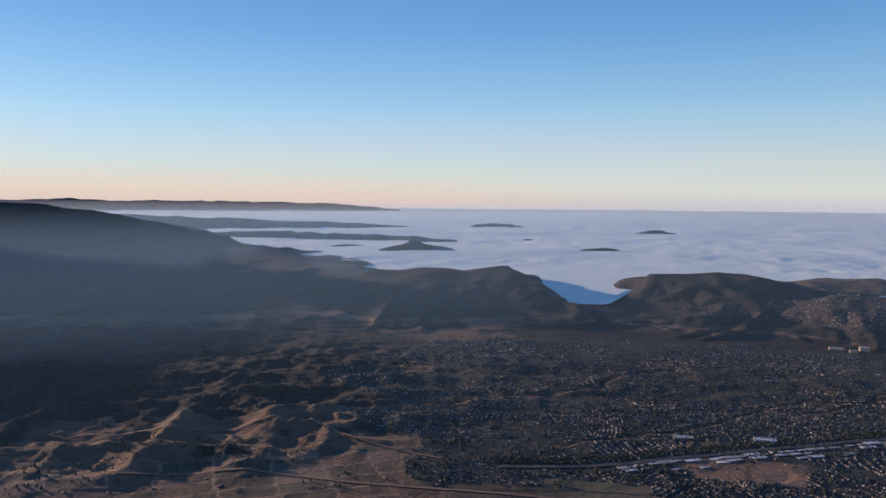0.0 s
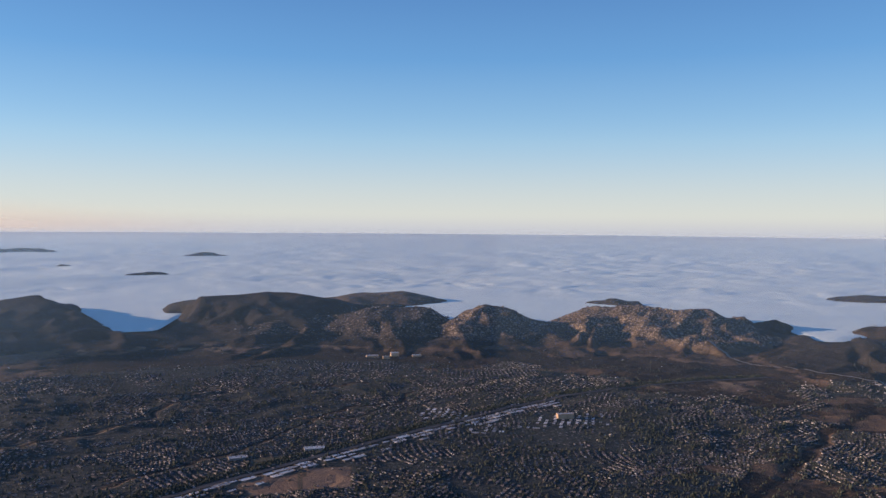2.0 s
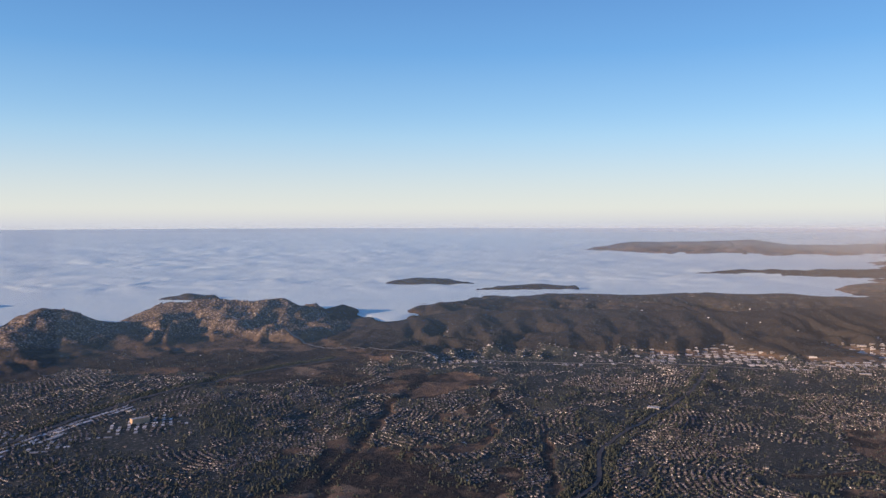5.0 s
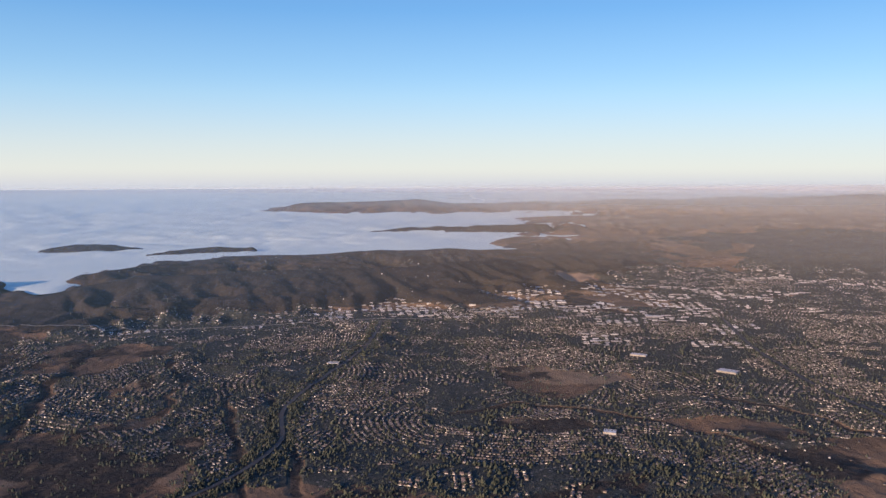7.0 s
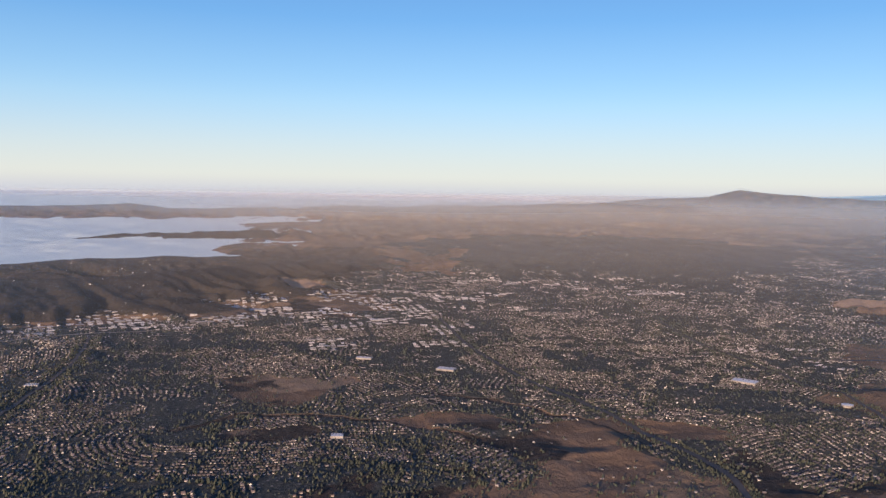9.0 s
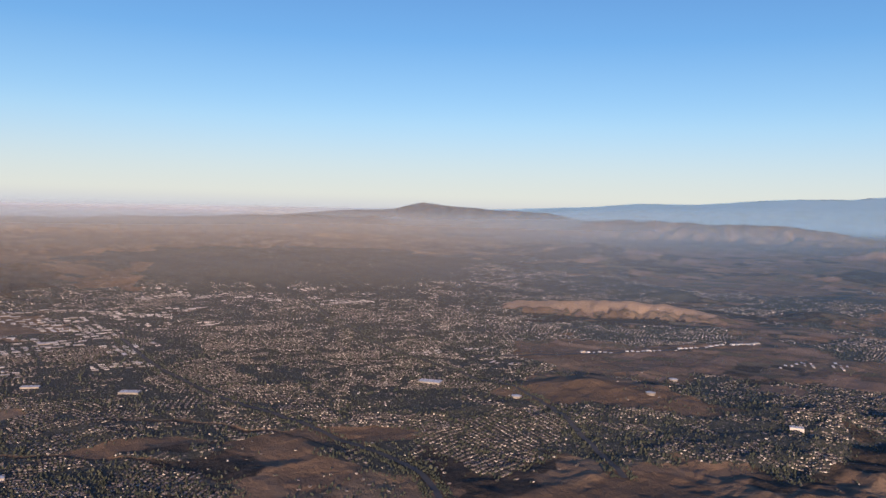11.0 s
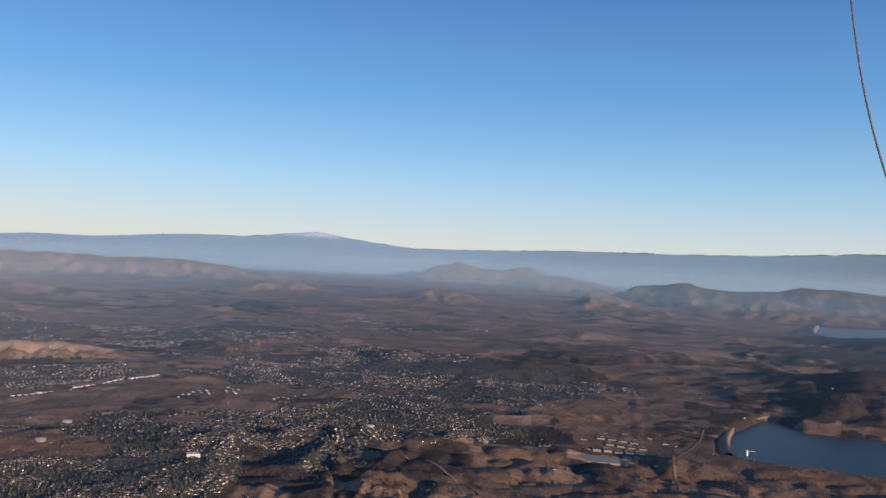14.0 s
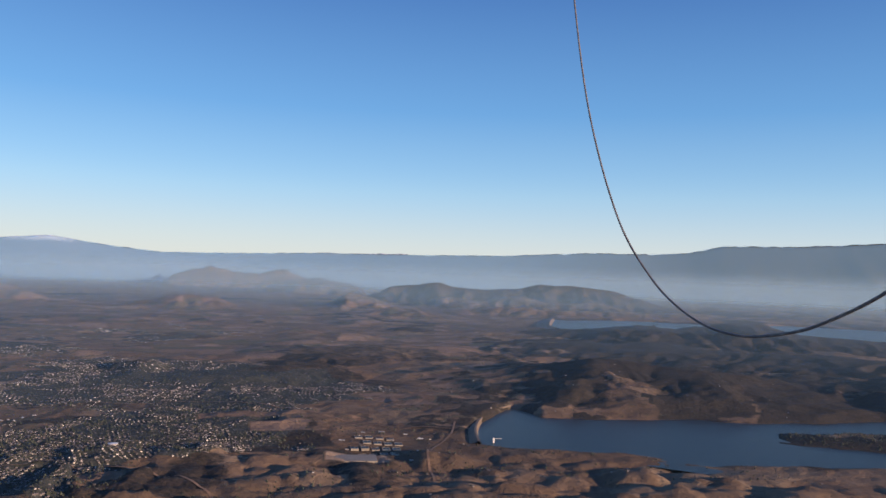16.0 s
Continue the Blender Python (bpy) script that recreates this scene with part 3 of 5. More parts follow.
def plot(b0, b1, d0, d1, tone):
    """A field or graded lot: its bounds, and a tone from dark fallow to pale earth."""
    PLOTS.append((b0, b1, d0, d1, tone))


plot(17.6, 21.3, 296, 318, 0.72)
plot(21.6, 25.2, 298, 325, 0.78)
plot(0.5, 7.0, 250, 274, 0.15)
plot(7.2, 15.0, 256, 282, 0.35)
plot(171.5, 175.5, 500, 528, 0.85)
plot(168, 176, 545, 560, 0.7)
plot(152, 156, 520, 545, 0.8)
plot(18.0, 20.6, 333, 343, 0.35)
plot(130.4, 145.2, 757, 784, 0.92)
plot(92.5, 95.5, 742, 770, 0.9)
plot(176.6, 181.2, 428, 446, 0.95)
plot(148, 151, 480, 505, 0.75)
plot(160.5, 163.5, 395, 412, 0.7)


TOWNS = []


def town(b, d, rb, rd, weight=1.0):
    """A built-up patch (or, with a negative weight, an open one): bearing, distance and its half-sizes."""
    TOWNS.append((b, d, rb, rd, weight))


town(24, 420, 33, 175, 1.6)
town(6, 300, 8.5, 20, 2.4)
town(85, 400, 32, 190, 1.6)
town(75, 540, 22, 60, 0.8)
town(112, 520, 24, 190, 1.4)
town(120, 900, 13, 330, 0.75)
town(133, 390, 6.5, 40, 1.3)
town(140.5, 385, 3.6, 30, 1.2)
town(136, 660, 10, 60, 1.0)
town(146, 690, 5, 30, 0.8)
town(148.5, 385, 5, 40, 1.3)
town(147, 455, 4, 30, 1.1)
town(158, 480, 8, 70, 1.3)
town(167, 520, 7, 70, 1.3)
town(156, 660, 8, 60, 0.9)
town(163, 690, 9, 60, 1.0)
town(152, 1000, 8, 60, 0.6)
town(174, 680, 6, 60, 0.8)
town(150, 430, 18, 100, 0.5)
town(127, 330, 8, 60, 0.8)
town(165, 600, 14, 90, 0.6)
town(171, 700, 8, 110, 0.9)
town(165, 790, 10, 90, 0.9)
town(180, 640, 4, 50, 0.7)
town(173, 470, 5, 40, 0.5)
town(141, 350, 12, 45, 0.7)
town(125, 1150, 22, 400, 0.55)
town(160, 1250, 14, 250, 0.5)
town(100, 760, 8, 90, 0.7)
town(76, 790, 14, 90, 0.5)
town(118, 1000, 24, 480, 0.8)
town(142, 960, 14, 160, 0.6)
town(157, 860, 14, 200, 0.6)
town(172, 620, 8, 60, 0.5)
town(20, 308, 5.5, 13, -1.8)
town(6, 268, 14, 12, -1.5)
town(-20, 400, 12, 200, -1.6)
town(93, 398, 5.5, 32, -1.7)
town(92, 325, 5, 16, -1.2)
town(137, 440, 6, 30, -1.6)
town(139, 560, 9, 40, -1.6)
town(62, 335, 3, 14, -1.2)
town(118, 330, 8, 16, -1.0)
town(106, 330, 5, 20, -0.9)
town(60, 470, 5, 35, -0.7)
town(63.5, 400, 2.6, 26, -1.0)
town(52, 335, 2.2, 18, -1.0)
town(67, 300, 2.0, 12, -1.0)
town(57, 290, 1.6, 12, -0.9)


def built(x, y):
    """How built-up a point is, from 0 to about 1."""
    wx, wy = x + 50 * (fbm(x / 70, y / 70, 3, 72) - 0.5), y + 50 * (fbm(x / 70, y / 70, 3, 73) - 0.5)
    b, d = bearing_of(wx, wy), np.hypot(wx, wy)
    s = np.zeros_like(d)
    for tb, td, rb, rd, w in TOWNS:
        e = np.hypot((b - tb) / rb, (d - td) / rd)
        s = s + w * (1 - smooth(e, 0.55, 1.2))
    n = 1.2 * (fbm(x / 75, y / 75, 3, 71) - 0.5) + 1.1 * (fbm(x / 20, y / 20, 3, 74) - 0.5)
    return np.clip(0.42 + 2.2 * (s - 0.67 + n), 0, 1) * smooth(s, 0.05, 0.4) * (1 - smooth(wash(x, y)[1], 0.2, 0.5))


def plots(x, y):
    """Tone of the fields, 0 where there is none."""
    b, d = bearing_of(x, y), np.hypot(x, y)
    w = 5 * (fbm(x / 30, y / 30, 2, 55) - 0.5)
    wide = d > 820
    u, v = (x * 0.94 + y * 0.34 + w) / np.where(wide, 42, 19), (y * 0.94 - x * 0.34 + w) / np.where(wide, 30, 11)
    tone = 0.12 + 0.75 * lattice(np.floor(u), np.floor(v), 56)
    lane = (np.abs(u - np.round(u)) < 0.035) | (np.abs(v - np.round(v)) < 0.05)
    lane = lane & (d < 700)
    tone = np.where(lane & (lattice(np.floor(u * 0.5), np.floor(v * 0.5), 58) > 0.45) & (b < 20), 0.95, tone)
    farm = (b < -3 + 0.6 * w) & (d < 312 + 5 * w) & (d > 150)
    north = (b > 132 + 3 * w) & (b < 188 + 4 * w) & (d > 460) & (d < 2300) & (fbm(x / 90, y / 90, 3, 57) > np.where(wide, 0.37, 0.45))
    spots = np.nonzero(north)[0]
    north[spots] = built(x[spots], y[spots]) < 0.25
    out = np.where(farm | north & (tone > 0.3), tone, 0.0)
    for b0, b1, d0, d1, t in PLOTS:
        bb, dd = b + 0.08 * w, d + 0.4 * w
        out = np.where((bb > b0) & (bb < b1) & (dd > d0) & (dd < d1), t, out)
    return out


def mesh_from(name, verts, faces_by_size, materials, slots=None, smooth_shade=False):
    """A mesh from arrays: verts (n, 3) and arrays of quads or triangles."""
    me = bpy.data.meshes.new(name)
    loops = np.concatenate([f.reshape(-1) for f in faces_by_size])
    sizes = np.concatenate([np.full(len(f), f.shape[1]) for f in faces_by_size])
    me.vertices.add(len(verts))
    me.vertices.foreach_set("co", np.asarray(verts, np.float32).reshape(-1))
    me.loops.add(len(loops))
    me.loops.foreach_set("vertex_index", loops.astype(np.int32))
    me.polygons.add(len(sizes))
    me.polygons.foreach_set("loop_start", (np.cumsum(sizes) - sizes).astype(np.int32))
    me.polygons.foreach_set("loop_total", sizes.astype(np.int32))
    for m in materials:
        me.materials.append(m)
    if slots is not None:
        me.polygons.foreach_set("material_index", np.concatenate(slots).astype(np.int32))
    me.polygons.foreach_set("use_smooth", np.full(len(sizes), smooth_shade))
    me.update(calc_edges=True)
    return me


def ring_sheet(bearings, dists, closed):
    """Vertices of a sheet round the eye, ring by ring, and its quads."""
    bb, dd = np.meshgrid(np.radians(bearings), dists, indexing="ij")
    x, y = (dd * np.sin(bb)).reshape(-1), (dd * np.cos(bb)).reshape(-1)
    na, nd = len(bearings), len(dists)
    i = np.arange(na if closed else na - 1)[:, None]
    j = np.arange(nd - 1)[None, :]
    a, b = i * nd + j, ((i + 1) % na) * nd + j
    quads = np.stack([a, a + 1, b + 1, b], -1).reshape(-1, 4)
    return x, y, quads


# the ground, one sheet all round
bear = np.concatenate([np.arange(-36, 222, 0.25), np.arange(222, 323.5, 2.0)])
dist = np.concatenate([np.linspace(60, 228, 14), 230 * (1000 / 230) ** np.linspace(0, 1, 350), 1004 * (4880 / 1004) ** np.linspace(0, 1, 330)])
gx, gy, quads = ring_sheet(bear, dist, True)
gz, grock, gshrub = land(gx, gy)
gtown = built(gx, gy) * (1 - smooth(gz, 5, 9) * (np.hypot(gx, gy) < 900))
nb, nd = len(bear), len(dist)
centre = len(gx)
tri = np.stack([np.full(nb, centre), np.arange(nb) * nd, ((np.arange(nb) + 1) % nb) * nd], -1)
ground_mesh = mesh_from("ground", np.stack([np.append(gx, 0), np.append(gy, 0), np.append(gz, 0)], -1), [quads, tri], [LAND], smooth_shade=True)
gplot = plots(gx, gy)
for name, values in (("rock", grock), ("shrub", gshrub), ("town", gtown), ("plot", gplot)):
    at = ground_mesh.attributes.new(name, "FLOAT", "POINT")
    at.data.foreach_set("value", np.append(values, 0).astype(np.float32))
ground = tagged(new("ground", ground_mesh), "dry brown valley with scrub hills and granite mountains", "ground", kind="structure")

# the fog sea, which begins behind the crests and runs into the gaps between them
SHORE = ((-62, 1500), (-22, 1380), (-16, 1200), (-11.4, 1040), (-7.4, 900), (-5, 830), (2, 815), (6.2, 805), (6.8, 690), (12.4, 690), (13, 790), (19, 815), (24, 790),
         (25.5, 800), (30, 780), (31.5, 740), (33, 735), (38, 715), (40, 712), (42, 765), (52, 760), (54.5, 775), (56.5, 690), (58.5, 690), (61, 770), (66, 840),
         (71, 880), (76, 860), (81, 900), (86, 930), (91, 960), (94, 1000), (96, 2300), (112, 3100))
ft = np.arange(-62, 112.1, 0.3)
NF = 220
fs = np.linspace(0, 1, NF)
start = np.convolve(np.pad(table(ft, SHORE), 4, mode="edge"), np.hanning(11)[1:-1] / np.hanning(11).sum(), mode="valid")
fdist = start[:, None] * (4900 / start[:, None]) ** fs[None, :]
fx, fy = (fdist * np.sin(np.radians(ft))[:, None]).reshape(-1), (fdist * np.cos(np.radians(ft))[:, None]).reshape(-1)
i, j = np.arange(len(ft) - 1)[:, None], np.arange(NF - 1)[None, :]
fq = np.stack([i * NF + j, i * NF + j + 1, (i + 1) * NF + j + 1, (i + 1) * NF + j], -1).reshape(-1, 4)
fr = np.hypot(fx, fy)
billow = fbm(fx / 130, fy / 130, 6, 31) - 0.5
wisps = 0.55 - ridged(fx / 46 + 2.4 * billow, fy / 46 + 1.6 * fbm(fx / 90, fy / 90, 3, 35), 5, 37)
fz = 10.5 + 25 * (fr - 560) / 4340 + (6 * billow + 5 * wisps * smooth(fr, 760, 1150) * (0.35 + 0.65 * smooth(fbm(fx / 260, fy / 260, 3, 38), 0.4, 0.6))) * (0.25 + 0.75 * smooth(fr, 760, 1200)) * (1 - 0.55 * smooth(fr, 2000, 4500)) * (1 - 0.85 * smooth(bearing_of(fx, fy), 78, 95))
fz = fz - 2.5 * (1 - smooth(np.tile(fs, len(ft)), -0.02, 0.02))
fog = tagged(new("fog_sea", mesh_from("fog_sea", np.stack([fx, fy, fz], -1), [fq], [FOG], smooth_shade=True)),
             "white sea of low cloud lying against the hills", "fog", kind="structure")


# far ranges on the horizon
def far_range(name, points, width, label, seed, material):
    """A far mountain range: bearing, distance, crest height."""
    bs = np.arange(points[0][0], points[-1][0] + 0.01, 0.12)
    crest, dc = np.interp(bs, [p[0] for p in points], [p[2] for p in points]), np.interp(bs, [p[0] for p in points], [p[1] for p in points])
    v = np.linspace(-1, 1, 41)
    bb, vv = np.meshgrid(bs, v, indexing="ij")
    dd = dc[:, None] + vv * width
    x, y = dd * np.sin(np.radians(bb)), dd * np.cos(np.radians(bb))
    spur = ridged(x / (width * 0.5), y / (width * 0.5), 4, seed)
    fall = np.clip(1 - np.abs(vv) * (1 + 0.25 * (0.6 - spur)), 0, 1) ** 1.2
    z = crest[:, None] * fall + 13 * (fbm(x / 55, y / 55, 5, seed + 9) - 0.5) * smooth(fall, 0.5, 1) + 8 - 30 * (1 - smooth(fall, 0, 0.15))
    n = len(v)
    i, j = np.arange(len(bs) - 1)[:, None], np.arange(n - 1)[None, :]
    a = i * n + j
    q = np.stack([a, a + 1, a + n + 1, a + n], -1).reshape(-1, 4)
    return tagged(new(name, mesh_from(name, np.stack([x, y, z], -1).reshape(-1, 3), [q], [material], smooth_shade=True)), label, "mountains", kind="structure")


def far_slopes():
    """Bare far slopes, with old snow on the highest ground."""
    m = surface("far_slopes", [(0.35, (0.05, 0.055, 0.05)), (0.55, (0.13, 0.11, 0.1)), (0.7, (0.2, 0.17, 0.15))], 0.004, 1.0, 0.02)
    n, l = m.node_tree.nodes, m.node_tree.links
    b = n["Principled BSDF"]
    ground_colour = b.inputs["Base Color"].links[0].from_socket
    geo = n.new("ShaderNodeNewGeometry").outputs["Position"]
    sep = n.new("ShaderNodeSeparateXYZ")
    l.new(geo, sep.inputs[0])
    drift = noise_node(n, l, 0.06, 5, 0.7, geo)
    up = n.new("ShaderNodeMath")
    up.operation = "MULTIPLY_ADD"
    l.new(drift.outputs["Fac"], up.inputs[0])
    up.inputs[1].default_value = 90
    l.new(sep.outputs["Z"], up.inputs[2])
    snow = n.new("ShaderNodeMapRange")
    snow.inputs["From Min"].default_value, snow.inputs["From Max"].default_value = 246, 256
    l.new(up.outputs[0], snow.inputs["Value"])
    l.new(mix(n, l, snow.outputs["Result"], ground_colour, (0.85, 0.87, 0.9)), b.inputs["Base Color"])
    return m


RANGE = surface("far_scrub", [(0.35, (0.03, 0.035, 0.03)), (0.55, (0.06, 0.058, 0.05)), (0.7, (0.1, 0.09, 0.08))], 0.004, 1.0, 0.02)
SNOWY = far_slopes()
far_range("backdrop_north", [(128, 4500, 60), (136.5, 4500, 104), (139.5, 4500, 128), (143.5, 4500, 132), (148.8, 4500, 170), (153.2, 4500, 178), (156, 4500, 205), (158.2, 4500, 222),
                             (161.7, 4500, 182), (165.1, 4500, 158), (169.6, 4500, 168), (176, 4500, 190), (182, 4500, 200)], 330,
          "pale far mountain range with snow on its summit", 81, SNOWY)
far_range("backdrop_east", [(172, 4300, 150), (180.3, 4300, 188), (189.2, 4300, 206), (194.8, 4300, 234), (199, 4300, 236), (201.7, 4300, 250), (203.9, 4300, 290), (208.8, 4300, 293),
                            (213.4, 4300, 314), (215, 4300, 318), (218, 4300, 140), (222, 4300, 40)], 420, "dark blue mountain range in morning haze", 91, RANGE)
far_range("backdrop_south", [(322, 4300, 60), (330, 4300, 68), (335.2, 4300, 78), (337, 4300, 68), (340, 4300, 71), (346.3, 4300, 67), (352.6, 4300, 58), (357, 4300, 30)], 300,
          "faint blue hills on the southern horizon", 95, RANGE)

# coloured sheets that paint morning haze over the valley, and one for the layer of smoke over the southern horizon
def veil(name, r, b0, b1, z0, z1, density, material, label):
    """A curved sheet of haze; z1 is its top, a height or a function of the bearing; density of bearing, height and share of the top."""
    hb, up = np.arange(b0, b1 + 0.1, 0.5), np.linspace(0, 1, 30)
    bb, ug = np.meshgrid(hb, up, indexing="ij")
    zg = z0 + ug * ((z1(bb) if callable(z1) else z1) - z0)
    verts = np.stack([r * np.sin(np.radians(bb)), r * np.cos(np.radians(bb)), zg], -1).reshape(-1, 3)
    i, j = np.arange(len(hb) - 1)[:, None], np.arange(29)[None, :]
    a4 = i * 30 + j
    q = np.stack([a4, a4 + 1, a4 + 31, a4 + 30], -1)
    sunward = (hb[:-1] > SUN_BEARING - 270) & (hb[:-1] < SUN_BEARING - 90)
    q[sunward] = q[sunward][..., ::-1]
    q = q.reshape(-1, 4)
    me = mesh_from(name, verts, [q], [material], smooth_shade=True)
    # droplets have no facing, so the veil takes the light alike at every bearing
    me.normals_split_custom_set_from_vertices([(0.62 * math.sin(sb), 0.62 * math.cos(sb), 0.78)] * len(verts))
    # the haze's paler, warmer light is put into its tint, by bearing
    pale_share = 0.9 * smooth(bb, 60, 95) * (1 - smooth(bb, 118, 155)) * (1 - smooth(r, 1200, 2600)) if r < 2500 else 1 - smooth(bb, 108, 134)
    for key, values in (("haze_amount", density(bb, zg, ug)), ("pale_share", pale_share if name == "valley_haze" else 0 * bb)):
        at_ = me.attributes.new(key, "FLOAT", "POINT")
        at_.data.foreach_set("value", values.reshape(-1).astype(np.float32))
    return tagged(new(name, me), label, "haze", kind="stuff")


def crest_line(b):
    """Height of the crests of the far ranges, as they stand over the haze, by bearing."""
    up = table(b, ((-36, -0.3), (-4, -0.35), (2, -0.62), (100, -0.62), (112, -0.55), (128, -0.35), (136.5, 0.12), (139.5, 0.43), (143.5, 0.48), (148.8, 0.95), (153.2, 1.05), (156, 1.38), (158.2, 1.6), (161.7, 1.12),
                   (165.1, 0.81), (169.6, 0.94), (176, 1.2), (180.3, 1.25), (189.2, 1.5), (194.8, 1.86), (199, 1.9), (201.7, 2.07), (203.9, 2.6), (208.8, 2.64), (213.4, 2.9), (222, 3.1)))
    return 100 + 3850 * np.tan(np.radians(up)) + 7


def seam_fade(b):
    """How far the outer haze sheets are thinned over the fog, to hide their lighting seam near bearing 35."""
    return smooth(b, 8, 28) * (1 - smooth(b, 44, 64))


def valley_density(r, low, top):
    def amount(b, z, u):
        sea = 1 - smooth(b, 65, 105)
        zz = z + 30 * (1 - smooth(b, 125, 150)) * smooth(r, 1400, 2000)
        k = smooth(z, 0, 55) * (1 - smooth(zz, low, top)) * (1 - 0.7 * smooth(b, 130, 175) * (1 - smooth(r, 500, 900))) * (1 + (0.5 if r > 1900 else -0.15) * smooth(b, 130, 165))
        k = k * (1 + 0.15 * (1 - smooth(b, -14, 8)) * (1 - smooth(r, 900, 1400)))
        return k * (1 - smooth(r, 1000, 2000) * (0.35 + 0.45 * seam_fade(b)) * sea) * (1 - 0.3 * sea * smooth(b, 0, 12) * (1 - smooth(r, 700, 1200))) * (1 + 1.2 * smooth(b, 75, 95) * (1 - smooth(b, 130, 160)) * smooth(r, 600, 900)) * (1 - 0.3 * smooth(b, 100, 120) * smooth(r, 1600, 1900))
    return amount


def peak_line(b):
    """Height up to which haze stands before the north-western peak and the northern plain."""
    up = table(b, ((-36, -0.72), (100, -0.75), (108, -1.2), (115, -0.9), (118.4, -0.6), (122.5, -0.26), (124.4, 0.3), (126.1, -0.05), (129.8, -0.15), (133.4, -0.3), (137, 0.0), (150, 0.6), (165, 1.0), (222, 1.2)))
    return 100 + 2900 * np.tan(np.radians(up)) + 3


for r, a, low, top in ((240, 0.026, 60, 96), (450, 0.12, 60, 98), (800, 0.13, 60, 98), (1350, 0.16, 60, 100), (2000, 0.24, 90, 122)):
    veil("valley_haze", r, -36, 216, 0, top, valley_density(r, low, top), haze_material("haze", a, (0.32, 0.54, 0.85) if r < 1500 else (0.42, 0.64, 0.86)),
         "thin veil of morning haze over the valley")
veil("valley_haze", 2900, -36, 216, 0, peak_line, lambda b, z, u: smooth(z, 0, 55) * (1 - smooth(u, 0.93 - 0.35 * (smooth(b, 136, 150) + 1 - smooth(b, 90, 108)), 1.0)) * (0.3 + 0.35 * smooth(b, 70, 105) + 0.12 * smooth(b, 150, 165)) * (1 - 0.8 * seam_fade(b)),
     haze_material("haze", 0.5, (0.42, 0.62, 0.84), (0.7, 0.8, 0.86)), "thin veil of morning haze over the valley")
# blue haze painted before the far ranges only, cut off along their crests
veil("valley_haze", 3850, -36, 215, 0, crest_line, lambda b, z, u: smooth(z, 0, 45) * (1 - smooth(u, 0.955 - 0.2 * (1 - smooth(b, 90, 112)), 1.0)) * (0.22 + 0.78 * smooth(b, 60, 110)) * (1 - 0.8 * seam_fade(b)) * (1 - 0.12 * smooth(b, 165, 180) - 0.3 * smooth(b, 185, 205)),
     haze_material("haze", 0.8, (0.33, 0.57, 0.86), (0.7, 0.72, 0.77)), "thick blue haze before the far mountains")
veil("smoke_layer", 4860, -50, 80, 30, 330, lambda b, z, u: smooth(z, 30, 60) * (1 - smooth(z, 40 + 60 * (1 - smooth(b, -30, 45)), 110 + 230 * (1 - smooth(b, -30, 45)))) * (1 - smooth(b, -5, 24)),
     haze_material("smoke", 0.45, (0.82, 0.66, 0.5)), "faint brownish smoke layer over the horizon")


# ---------------------------------------------------------------- things
def height(x, y):
    return land(np.atleast_1d(np.asarray(x, float)), np.atleast_1d(np.asarray(y, float)))[0]


def thing(name, m, label, category, group=""):
    ob = new(name)
    ob.matrix_world = m
    return tagged(ob, label, category, group)


def part(name, me, parent, label="", m=None):
    ob = new(name, me)
    ob.parent = parent
    if m is not None:
        ob.matrix_basis = m
    return tagged(ob, label)


def from_bm(name, bm, material, smooth_shade=False):
    me = bpy.data.meshes.new(name)
    bm.to_mesh(me)
    bm.free()
    me.materials.append(material)
    me.polygons.foreach_set("use_smooth", np.full(len(me.polygons), smooth_shade))
    return me


def box(bm, x0, x1, y0, y1, z0, z1, bottom=False):
    v = [bm.verts.new(p) for p in ((x0, y0, z0), (x1, y0, z0), (x1, y1, z0), (x0, y1, z0), (x0, y0, z1), (x1, y0, z1), (x1, y1, z1), (x0, y1, z1))]
    for f in ((4, 5, 6, 7), (0, 1, 5, 4), (1, 2, 6, 5), (2, 3, 7, 6), (3, 0, 4, 7)) + (((3, 2, 1, 0),) if bottom else ()):
        bm.faces.new([v[k] for k in f])


def at(bearing, d, turn=0.0, lift=0.0):
    """A pose on the ground, turned so that +y points away from the eye, plus turn."""
    x, y = polar(bearing, d)
    return pose(x, y, float(height(x, y)[0]) + lift, 0, 0, -bearing + turn)


# ---- lakes
def lake(name, near, far, z, b0, b1, label):
    bs = np.arange(b0, b1, 0.25)
    n, f = table(bs, near) - 22, table(bs, far) + 22
    t = np.linspace(0, 1, 24)
    dd = n[:, None] + (f - n)[:, None] * t
    x, y = dd * np.sin(np.radians(bs))[:, None], dd * np.cos(np.radians(bs))[:, None]
    i, j = np.arange(len(bs) - 1)[:, None], np.arange(23)[None, :]
    a = i * 24 + j
    q = np.stack([a, a + 1, a + 25, a + 24], -1).reshape(-1, 4)
    v = np.stack([x.reshape(-1), y.reshape(-1), np.full(x.size, z)], -1)
    return tagged(new(name, mesh_from(name, v, [q], [WATER], smooth_shade=True)), label, "lake", kind="structure")


lake("water", LAKE_NEAR, LAKE_FAR, LAKE_Z, 187.2, 221, "calm dark blue reservoir behind an earth dam")
lake("water_far", FAR_NEAR, FAR_FAR, FAR_Z, 192.4, 221, "pale reflecting reservoir between dry hills")


